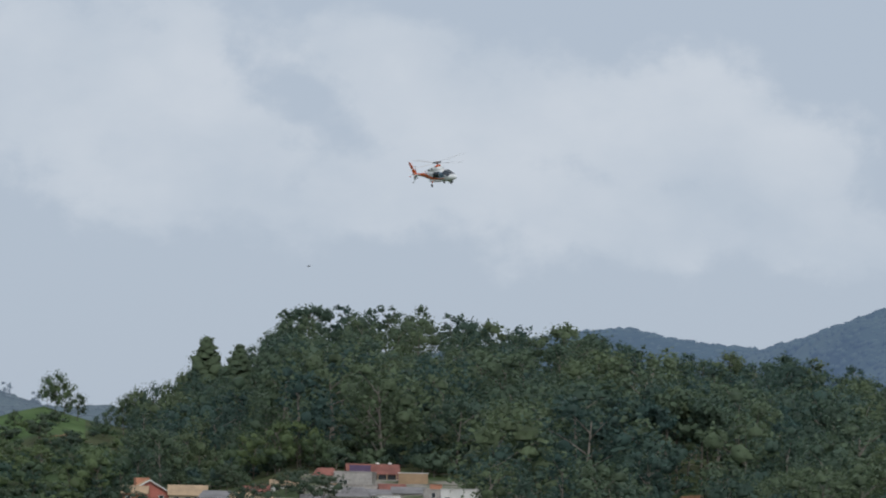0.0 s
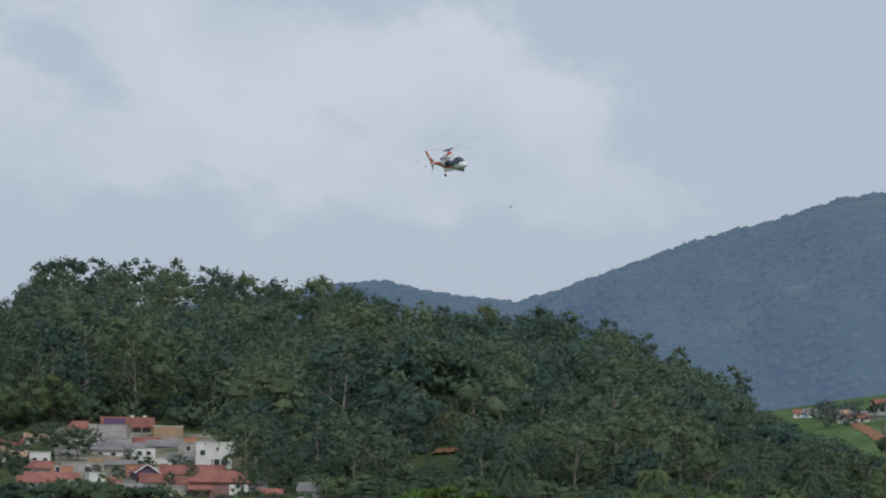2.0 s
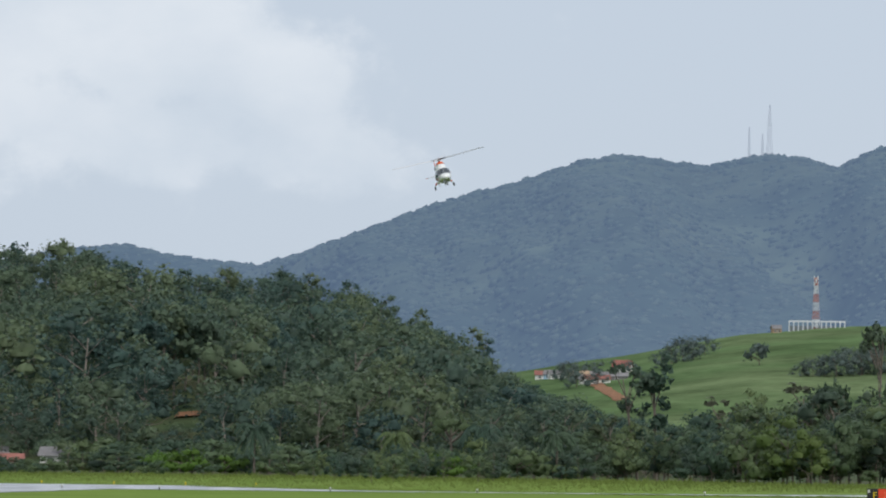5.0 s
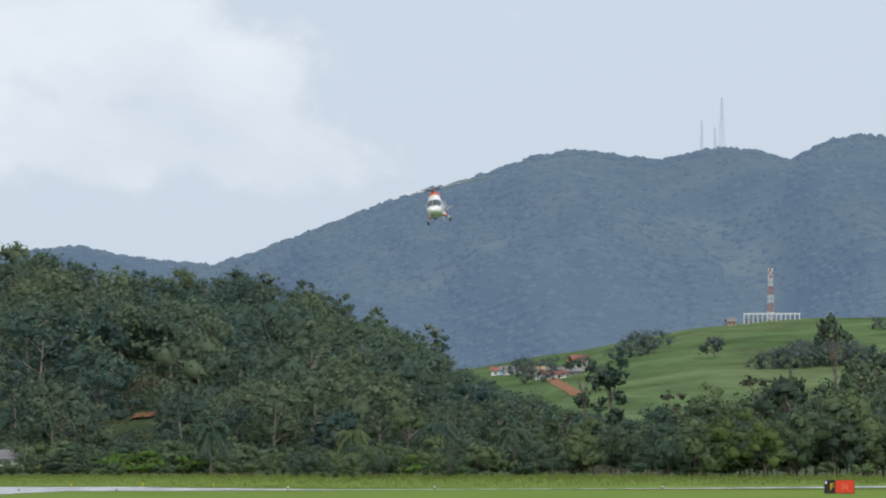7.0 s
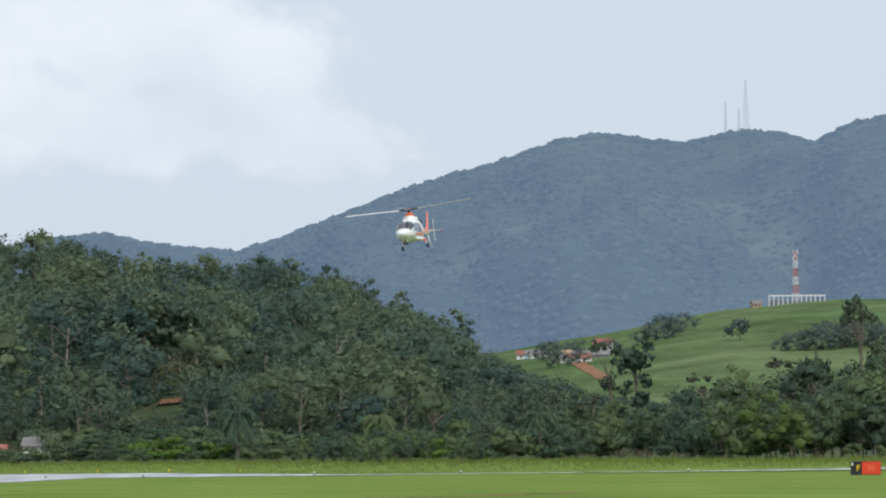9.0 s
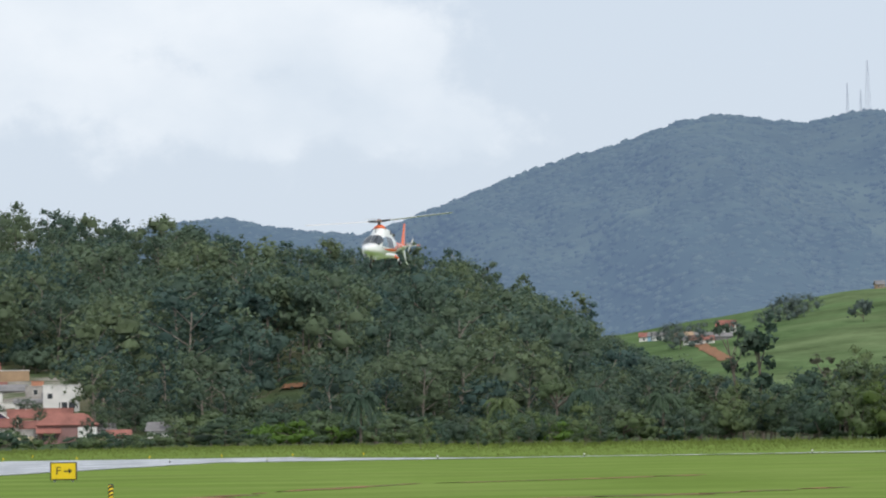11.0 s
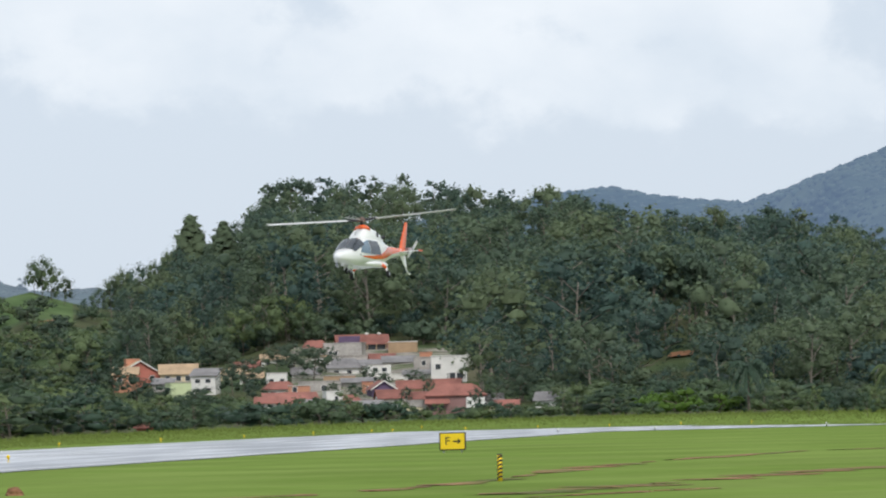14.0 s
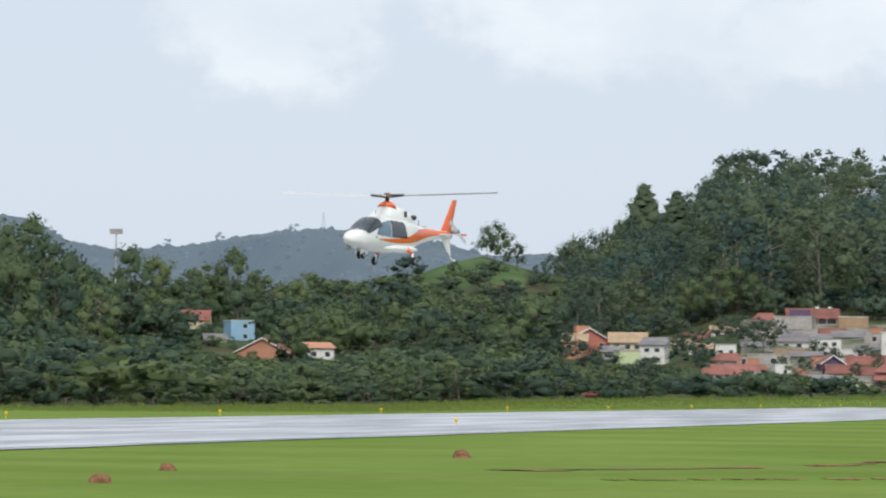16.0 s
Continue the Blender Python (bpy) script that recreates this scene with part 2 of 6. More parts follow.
M["hill_far_leaf"] = leaf_material("hill_crowns_haze_glow", (0.042, 0.057, 0.046), (0.046, 0.06, 0.047), glow=(0.52, 0.66, 0.9, 0.2))
# mast steel made paler by emission that imitates distance haze
M["far_steel"] = material("mast_steel_haze_glow", (0.4, 0.41, 0.43), 0.5, var=0.1, glow=(0.6, 0.7, 0.85, 0.25))
M["white"] = material("white_paint", (0.82, 0.82, 0.8), 0.25, var=0.04, scale=1.5, fine=12, coat=0.4)
M["orange"] = material("orange_paint", (0.78, 0.13, 0.03), 0.25, var=0.05, scale=1.5, fine=12, coat=0.4)
M["glass"] = material("tinted_glass", (0.03, 0.038, 0.05), 0.06, var=0.05, spec=0.8)
M["glass_pale"] = material("side_glass", (0.12, 0.19, 0.26), 0.08, var=0.05, spec=0.8)
M["rubber"] = material("black_rubber", (0.02, 0.02, 0.022), 0.8, var=0.2)
M["metal"] = material("grey_metal", (0.35, 0.36, 0.38), 0.4, metal=0.7, var=0.15)
M["dark"] = material("dark_metal", (0.035, 0.035, 0.04), 0.5, var=0.2)
M["blade_paint"] = material("rotor_paint", (0.54, 0.535, 0.53), 0.35, var=0.1)
M["hub_paint"] = material("rotor_hub", (0.2, 0.12, 0.1), 0.5, var=0.3, scale=3)
M["yellow"] = material("sign_yellow", (0.8, 0.55, 0.01), 0.5, var=0.06, scale=3)
M["black"] = material("sign_black", (0.02, 0.02, 0.02), 0.5, var=0.1)
M["red"] = material("sign_red", (0.72, 0.06, 0.02), 0.45, var=0.06, scale=3)
M["red_digit"] = material("worn_digit", (0.85, 0.2, 0.1), 0.5, var=0.1)
M["tile_red"] = material("red_roof_tile", (0.25, 0.1, 0.078), 0.85, var=0.3, scale=0.3, fine=3.0, bump=0.2, rnd=0.15)
M["tile_tan"] = material("tan_roof_tile", (0.42, 0.3, 0.19), 0.85, var=0.25, scale=0.3, fine=3.0, bump=0.2)
M["tile_grey"] = material("grey_roof_sheet", (0.2, 0.19, 0.19), 0.8, var=0.3, scale=0.3, fine=2.0)
M["solar"] = material("solar_panel", (0.03, 0.04, 0.06), 0.25, var=0.1)
M["concrete"] = material("weathered_concrete", (0.42, 0.39, 0.36), 0.9, var=0.3, scale=0.25, fine=2.0)
M["w_coral"] = material("coral_wall", (0.46, 0.16, 0.12), 0.85, var=0.15, scale=0.3)
M["w_cream"] = material("cream_wall", (0.68, 0.57, 0.38), 0.85, var=0.15, scale=0.3)
M["w_white"] = material("white_wall", (0.75, 0.73, 0.69), 0.85, var=0.15, scale=0.3)
M["w_green"] = material("pale_green_wall", (0.55, 0.62, 0.36), 0.85, var=0.15, scale=0.3)
M["w_tan"] = material("tan_wall", (0.42, 0.29, 0.18), 0.9, var=0.25, scale=0.3)
M["w_purple"] = material("violet_wall", (0.13, 0.09, 0.16), 0.85, var=0.15, scale=0.3)
M["w_mauve"] = material("mauve_wall", (0.3, 0.17, 0.16), 0.85, var=0.2, scale=0.3)
M["w_orange"] = material("orange_wall", (0.5, 0.24, 0.15), 0.85, var=0.2, scale=0.3)
M["w_blue"] = material("light_blue_wall", (0.3, 0.48, 0.64), 0.85, var=0.1, scale=0.3)
M["moss"] = material("mossy_concrete", (0.27, 0.26, 0.17), 0.95, var=0.35, scale=0.3)
M["window"] = material("window_glass", (0.04, 0.045, 0.05), 0.15, var=0.1, spec=0.7)


# ---- mesh helpers ----
def mesh_np(name, verts, quads=None, tris=None, smooth=False, tint=None, normals=None):
    """A mesh from arrays of corners, four-cornered and three-cornered faces, with optional shading normals by corner."""
    me = bpy.data.meshes.new(name)
    q = np.zeros((0, 4), int) if quads is None else np.asarray(quads, int).reshape(-1, 4)
    t = np.zeros((0, 3), int) if tris is None else np.asarray(tris, int).reshape(-1, 3)
    me.vertices.add(len(verts))
    me.vertices.foreach_set("co", np.asarray(verts, np.float32).ravel())
    loops = np.concatenate([q.ravel(), t.ravel()])
    me.loops.add(len(loops))
    me.loops.foreach_set("vertex_index", loops.astype(np.int32))
    me.polygons.add(len(q) + len(t))
    starts = np.concatenate([np.arange(len(q)) * 4, len(q) * 4 + np.arange(len(t)) * 3])
    me.polygons.foreach_set("loop_start", starts.astype(np.int32))
    if smooth:
        me.polygons.foreach_set("use_smooth", np.ones(len(q) + len(t), bool))
    if tint is not None:
        layer = me.attributes.new("tint", "FLOAT", "POINT")
        layer.data.foreach_set("value", np.asarray(tint, np.float32))
    me.update()
    me.validate()
    if normals is not None:
        me.normals_split_custom_set_from_vertices(np.asarray(normals, np.float32))
    return me


def thing(name, label, category, group="", kind="", at=(0, 0, 0), turn=0.0):
    ob = new(name)
    ob.matrix_basis = pose(*at, 0, 0, turn)
    return tagged(ob, label, category, group, kind)


def part(name, bm, mat, parent, label="", smooth=False):
    me = bpy.data.meshes.new(name)
    bm.to_mesh(me)
    bm.free()
    if smooth:
        for p in me.polygons:
            p.use_smooth = True
    me.materials.append(M[mat])
    ob = new(name, me)
    ob.parent = parent
    return tagged(ob, label)


def box(bm, x0, x1, y0, y1, z0, z1, bevel=0.0):
    r = bmesh.ops.create_cube(bm, size=1.0, matrix=Matrix.LocRotScale(((x0 + x1) / 2, (y0 + y1) / 2, (z0 + z1) / 2), None, (x1 - x0, y1 - y0, z1 - z0)))
    if bevel:
        es = {e for v in r["verts"] for e in v.link_edges}
        bmesh.ops.bevel(bm, geom=list(es), offset=bevel, segments=2, affect="EDGES", profile=0.5)
    return bm


def tube(bm, a, b, r0, r1, n=10, caps=True):
    a, b = Vector(a), Vector(b)
    d = b - a
    m = Matrix.Translation((a + b) / 2) @ d.to_track_quat("Z", "Y").to_matrix().to_4x4()
    bmesh.ops.create_cone(bm, cap_ends=caps, segments=n, radius1=r0, radius2=r1, depth=d.length, matrix=m)
    return bm


def grid_shell(bm, fn, nu, nv):
    vs = [[bm.verts.new(fn(i / nu, j / nv)) for j in range(nv + 1)] for i in range(nu + 1)]
    for i in range(nu):
        for j in range(nv):
            bm.faces.new((vs[i][j], vs[i + 1][j], vs[i + 1][j + 1], vs[i][j + 1]))
    return bm


def interp(x, xs, ys):
    return float(np.interp(x, xs, ys))


# ---- terrain ----
RIDGE_AZ = [-14, -7, -6, -5.5, -5, -4.4, -3.8, -3.05, -1.9, 0, 1.2, 2.3, 3.6, 4.3, 5, 5.4, 6.1, 7, 7.6, 8.3, 9, 10, 11, 12, 13, 14, 15, 17]
RIDGE_Z = [8, 8, 15, 21, 27, 35, 40, 47, 55, 56.5, 63, 65, 67, 68, 67, 59, 51, 40, 43, 47, 42, 33, 30, 33, 32, 38, 44, 44]
PAST_AZ = [-30, -11, -9, -8, -7, -6.3, -5.5, -4.8, -3.5]
PAST_EL = [2.1, 2.1, 2.02, 1.93, 1.75, 1.60, 1.47, 1.38, 1.1]
EDGE_AZ = [-30, -11, -6.4, -3, 0, 3, 7.7, 9.5, 14.8, 30]
EDGE_R = [420, 420, 430, 480, 520, 520, 420, 345, 330, 330]
EDGE_Z = [0.7, 0.7, 0.9, 0.9, 0.9, 0.8, 0.3, 0.0, -0.4, -0.4]
RIDGE_R, TOWN_R, PAST_R = 1450.0, 860.0, 2400.0


def ground_np(az, r):
    """Height of the land at a bearing (degrees, left positive) and distance from the camera's post."""
    az, r = np.asarray(az, float), np.asarray(r, float)
    order = lambda xs, ys: np.interp(az, xs, ys)
    re, ze, zr = order(EDGE_AZ, EDGE_R), order(EDGE_AZ, EDGE_Z), order(RIDGE_AZ, RIDGE_Z)
    s = np.clip((r - re * 0.86) / (re * 0.14), 0, 1)
    z = ze * s * s * (3 - 2 * s)
    up = np.clip((r - TOWN_R) / (RIDGE_R - TOWN_R), 0, 1) ** 1.4
    down = np.clip((r - RIDGE_R) / 500, 0, 1)
    z = z + (zr - ze) * up * (1 - 0.8 * down)
    el = np.interp(az, PAST_AZ, PAST_EL)
    zp = 1.7 + PAST_R * np.tan(np.radians(el))
    q = np.clip((r - 1500) / (PAST_R - 1500), 0, 1)
    wide = np.clip((-3.0 - az) / 1.5, 0, 1) * np.clip((40 + az) / 10, 0, 1)
    past = 8 + (zp - 8) * q ** 0.85
    past = np.where(r > PAST_R, zp - (r - PAST_R) * 0.05, past)
    z = np.where(r > 1500, z * (1 - wide) + np.maximum(past, z * (1 - q)) * wide, z)
    z = z + np.clip((r - 700) / 300, 0, 1) * 0.4 * (np.sin(r / 37 + az * 2.1) + np.sin(r / 61 - az * 3.3))
    return z


def ground_z(x, y):
    return float(ground_np(math.degrees(math.atan2(-x, y)), math.hypot(x, y)))


def polar(az, r, z=None):
    a = radians(az)
    x, y = -math.sin(a) * r, math.cos(a) * r
    return (x, y, ground_z(x, y) if z is None else z)


def build_ground():
    az = np.concatenate([np.arange(-180, -20, 8), np.arange(-20, -12, 1.0), np.arange(-12, 16, 0.14), np.arange(16, 24, 1.0), np.arange(24, 180, 8)])
    rr = np.concatenate([[0.002, 5, 15, 30], np.arange(45, 560, 12), np.arange(560, 860, 30), np.arange(860, 1520, 16), np.arange(1520, 2500, 28), [2600, 2900, 3400, 4000, 4900]])
    A, R = np.meshgrid(az, rr, indexing="ij")
    Z = ground_np(A, R)
    Z[R > 2600] = np.minimum(Z[R > 2600], 20)
    X, Y = -np.sin(np.radians(A)) * R, np.cos(np.radians(A)) * R
    na, nr = A.shape
    idx = np.arange(na * nr).reshape(na, nr)
    nxt = np.roll(idx, -1, axis=0)
    quads = np.stack([idx[:, :-1], nxt[:, :-1], nxt[:, 1:], idx[:, 1:]], -1).reshape(-1, 4)[:, ::-1]
    me = mesh_np("ground", np.stack([X, Y, Z], -1).reshape(-1, 3), quads, smooth=True)
    for k in ("grass", "undergrowth", "pasture", "yard"):
        me.materials.append(M[k])
    ac, rc = A[:, :-1].ravel(), R[:, :-1].ravel()
    edge = np.interp(ac, EDGE_AZ, EDGE_R)
    mat = np.where(rc > edge + 12, 1, 0)
    mat[(rc > 1480) & (ac < -3)] = 2
    mat[(np.abs(ac - 8.35) < 0.7) & (rc > 1330) & (rc < 1800)] = 2
    mat[(ac > 2.3) & (ac < 4.7) & (rc > 930) & (rc < 1095)] = 3
    me.polygons.foreach_set("material_index", mat.astype(np.int32))
    tagged(new("ground", me), "green mown airfield grass rising to wooded and grassy hills", "ground", kind="structure")


build_ground()

# runway, taxiway
NEAR = Vector((-27.3, 105.0, 0))
ALONG = Vector((0.099, 0.995, 0)).normalized()
LEFT = Vector((-ALONG.y, ALONG.x, 0))


def strip(name, a, b, wide, mat, label, category, z=0.03, ragged=0.0, step=6.0, seed=1):
    """A paved strip along a line, its edges slightly overgrown."""
    rng = random.Random(seed)
    a, b = Vector(a), Vector(b)
    d = (b - a).normalized()
    n = Vector((-d.y, d.x, 0))
    count = max(2, int((b - a).length / step))
    bm = bmesh.new()
    rows = []
    for i in range(count + 1):
        p = a + (b - a) * i / count
        row = []
        for k in range(9):
            off = wide * k / 8 + (rng.uniform(-ragged, ragged) if k in (0, 8) else 0)
            q = p + n * off
            row.append(bm.verts.new((q.x, q.y, max(ground_z(q.x, q.y), 0) + z)))
        rows.append(row)
    for i in range(count):
        for k in range(8):
            bm.faces.new((rows[i][k], rows[i][k + 1], rows[i + 1][k + 1], rows[i + 1][k]))
    bmesh.ops.recalc_face_normals(bm, faces=bm.faces)
    me = bpy.data.meshes.new(name)
    bm.to_mesh(me)
    bm.free()
    me.materials.append(M[mat])
    return tagged(new(name, me), label, category, kind="structure")


strip("runway", NEAR - ALONG * 260, NEAR + ALONG * 330, 31.0, "wet_asphalt_sheen", "wet grey asphalt runway shining under the sky", "runway", ragged=0.25)
strip("turning_pad", NEAR + ALONG * 242 + LEFT * -0.2, NEAR + ALONG * 246 + Vector((26, 4, 0)), 62.0, "wet_asphalt_sheen", "wet asphalt turning pad beside the runway", "taxiway", z=0.032, ragged=0.3, seed=7)
strip("taxiway", NEAR + ALONG * 252 + Vector((18, 0, 0)), NEAR + ALONG * 262 + Vector((140, 12, 0)), 8.0, "wet_asphalt_sheen", "narrow wet asphalt taxiway", "taxiway", z=0.034, ragged=0.2, seed=2)
for k, off in enumerate((1.0, 29.6)):
    strip("runway_edge_line", NEAR - ALONG * 260 + LEFT * off, NEAR + ALONG * 325 + LEFT * off, 0.45, "marking", "worn white runway edge line", "marking", z=0.045, ragged=0.03, seed=5 + k)
for k in range(14):
    strip("runway_centre_line", NEAR + ALONG * (-180 + 36 * k) + LEFT * 15.3, NEAR + ALONG * (-160 + 36 * k) + LEFT * 15.3, 0.5, "marking", "white dashed runway centre line", "marking", z=0.045, seed=9)


# ---- far ranges ----
def far_range(name, label, azs, els, r, depth, foot, seed, mat="range", crowns=0, crown_r=6.0, leaf="range_leaf"):
    """A forested range: a ridge at distance r, its face coming down towards the viewer over depth."""
    rng = np.random.RandomState(seed)
    az = np.arange(azs[0], azs[-1] + 1e-6, 0.07)
    top = 1.7 + r * np.tan(np.radians(np.interp(az, azs, els))) - crown_r * 0.65
    # soften the corners of the ridge line
    ker = np.hanning(7)
    top = np.convolve(np.pad(top, 3, mode="edge"), ker / ker.sum(), "valid")
    t = np.linspace(0, 1, 46)
    A, T = np.meshgrid(az, t, indexing="ij")
    fold = np.zeros_like(A)
    for k, (f, amp) in enumerate(((0.32, 1.0), (0.75, 0.6), (1.6, 0.2), (3.7, 0.06))):
        fold += amp * np.sin(A * f * 2.2 + T * (5.0 - 3.5 * (k % 2)) * (1 + 0.6 * k) + 0.7 * np.sin(T * 5 + A * 0.9 + k) + seed + k * 1.7)
    Z = foot + (top[:, None] - foot) * (1 - T) ** 1.15
    R = r - depth * T
    Z = Z + fold * 0.28 * (r / 40) * np.sin(np.pi * T) * 1.2
    Z = np.minimum(Z, 1.7 + R * ((top[:, None] - 1.7) / r) - T * 4)
    X, Y = -np.sin(np.radians(A)) * R, np.cos(np.radians(A)) * R
    na, nt = A.shape
    idx = np.arange(na * nt).reshape(na, nt)
    quads = np.stack([idx[:-1, :-1], idx[1:, :-1], idx[1:, 1:], idx[:-1, 1:]], -1).reshape(-1, 4)
    me = mesh_np(name, np.stack([X, Y, Z], -1).reshape(-1, 3), quads, smooth=True)
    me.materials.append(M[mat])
    tagged(new(name, me), label, "mountain", kind="structure")
    if crowns:
        ia = rng.uniform(0, na - 1.01, crowns)
        it = np.where(rng.rand(crowns) < 0.12, rng.uniform(0, 0.8, crowns), rng.uniform(0, (nt - 2) * 0.9, crowns))
        i0, j0 = ia.astype(int), it.astype(int)
        fi, fj = ia - i0, it - j0
        P = np.stack([(g[i0, j0] * (1 - fi) + g[i0 + 1, j0] * fi) * (1 - fj) + (g[i0, j0 + 1] * (1 - fi) + g[i0 + 1, j0 + 1] * fi) * fj for g in (X, Y, Z)], -1)
        P[:, 2] -= crown_r * 0.3
        bm = bmesh.new()
        bmesh.ops.create_icosphere(bm, subdivisions=1, radius=1.0)
        sv = np.array([v.co for v in bm.verts])
        st = np.array([[v.index for v in f.verts] for f in bm.faces])
        bm.free()
        size = crown_r * rng.uniform(0.6, 1.35, crowns) * np.where(it < 0.8, rng.uniform(0.8, 1.5, crowns), 1)
        V = sv[None] * (1 + rng.uniform(-0.4, 0.4, (crowns, len(sv), 1))) * size[:, None, None] * [1, 1, 0.62] + P[:, None, :]
        Tt = st[None] + (np.arange(crowns) * len(sv))[:, None, None]
        me = mesh_np("far_forest", V.reshape(-1, 3), tris=Tt.reshape(-1, 3), smooth=True, tint=np.repeat(rng.rand(crowns), len(sv)))
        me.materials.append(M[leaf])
        tagged(new("far_forest", me), "hazy blue-green forest canopy covering the far range", "forest", kind="stuff")


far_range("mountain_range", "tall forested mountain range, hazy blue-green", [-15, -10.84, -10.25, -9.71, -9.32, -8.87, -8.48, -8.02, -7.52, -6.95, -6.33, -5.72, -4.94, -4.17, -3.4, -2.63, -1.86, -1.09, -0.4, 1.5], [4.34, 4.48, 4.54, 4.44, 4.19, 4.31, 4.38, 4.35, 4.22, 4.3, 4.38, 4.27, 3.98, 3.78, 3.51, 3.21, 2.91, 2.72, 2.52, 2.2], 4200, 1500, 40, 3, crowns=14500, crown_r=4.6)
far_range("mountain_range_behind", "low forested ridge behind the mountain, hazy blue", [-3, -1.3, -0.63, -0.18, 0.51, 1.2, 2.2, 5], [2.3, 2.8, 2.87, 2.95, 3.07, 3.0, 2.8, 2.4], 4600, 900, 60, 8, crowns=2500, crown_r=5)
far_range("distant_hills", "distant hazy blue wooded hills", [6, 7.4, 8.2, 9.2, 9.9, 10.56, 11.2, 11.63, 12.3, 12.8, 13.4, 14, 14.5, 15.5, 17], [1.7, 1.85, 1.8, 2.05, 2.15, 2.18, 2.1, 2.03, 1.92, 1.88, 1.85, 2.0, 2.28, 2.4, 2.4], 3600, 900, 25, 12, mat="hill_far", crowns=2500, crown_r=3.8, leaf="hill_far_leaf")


# ---- trees ----
def ico(sub=1):
    bm = bmesh.new()
    bmesh.ops.create_icosphere(bm, subdivisions=sub, radius=1.0)
    v = np.array([p.co for p in bm.verts])
    t = np.array([[p.index for p in f.verts] for f in bm.faces])
    bm.free()
    return v, t


ICO_V, ICO_T = ico(1)


def crown_arrays(rng, lobes, n, leaf, up=0.25, core=0.8, bodies=0.0):
    """Leaf clumps over the shell of a cloud of lobes (x, y, z, radius, squash), with a full uneven body in each."""
    lb = np.array(lobes, float)
    w = lb[:, 3] ** 2
    k = rng.choice(len(lb), n, p=w / w.sum())
    d = rng.normal(0, 1, (n, 3))
    d[:, 2] += up
    d /= np.linalg.norm(d, axis=1)[:, None]
    rad = lb[k, 3] * rng.uniform(max(0.3, core - 0.12), 1.2, n)
    P = lb[k, :3] + d * rad[:, None] * np.stack([np.ones(n), np.ones(n), lb[k, 4]], -1)
    nn = d + rng.normal(0, 0.6, (n, 3))
    nn /= np.linalg.norm(nn, axis=1)[:, None]
    a = np.cross(nn, rng.normal(0, 1, (n, 3)))
    a /= np.linalg.norm(a, axis=1)[:, None]
    b = np.cross(nn, a)
    s = leaf * rng.uniform(0.5, 1.3, (n, 1))
    j = lambda: rng.uniform(0.6, 1.25, (n, 1))
    C = np.stack([P - a * s * j(), P - b * s * j() * 0.75, P + a * s * j(), P + b * s * j() * 0.75], 1)
    V = C.reshape(-1, 3)
    Q = np.arange(n * 4).reshape(n, 4)
    mid = np.array([lb[:, 0].mean(), lb[:, 1].mean(), lb[:, 2].min()])
    whole = P - mid
    whole /= np.linalg.norm(whole, axis=1)[:, None] + 1e-6
    sh = d * 0.4 + whole * 0.6 + nn * 0.4
    cn = [np.repeat(sh / np.linalg.norm(sh, axis=1)[:, None], 4, axis=0)]
    cv, ct = [], []
    base = len(V)
    for x, y, z, r, sq in lb[lb[:, 3] > bodies]:
        jit = 1 + rng.uniform(-0.3, 0.25, (len(ICO_V), 1))
        cv.append(ICO_V * jit * [r * core, r * core, r * core * sq] + [x, y, z])
        ct.append(ICO_T + base)
        w0 = ICO_V * r + [x, y, z] - mid
        cn.append(ICO_V * 0.4 + 0.6 * w0 / (np.linalg.norm(w0, axis=1)[:, None] + 1e-6) + rng.normal(0, 0.2, ICO_V.shape))
        base += len(ICO_V)
    return np.concatenate([V] + cv), Q, np.concatenate(ct), np.concatenate(cn)


def tube_arrays(points, radii, sides=6):
    """A bent tapering limb as arrays."""
    pts = [Vector(p) for p in points]
    V = []
    for i, p in enumerate(pts):
        d = (pts[min(i + 1, len(pts) - 1)] - pts[max(i - 1, 0)]).normalized()
        a = d.cross(Vector((0.3, 1, 0.1))).normalized()
        b = d.cross(a)
        for s in range(sides):
            t = 2 * math.pi * s / sides
            V.append(p + (a * math.cos(t) + b * math.sin(t)) * radii[i])
    Q = [(i * sides + s, i * sides + (s + 1) % sides, (i + 1) * sides + (s + 1) % sides, (i + 1) * sides + s) for i in range(len(pts) - 1) for s in range(sides)]
    return np.array(V), np.array(Q)


def join_arrays(items):
    V, Q, base = [], [], 0
    for v, q in items:
        V.append(v)
        Q.append(q + base)
        base += len(v)
    return np.concatenate(V), np.concatenate(Q)


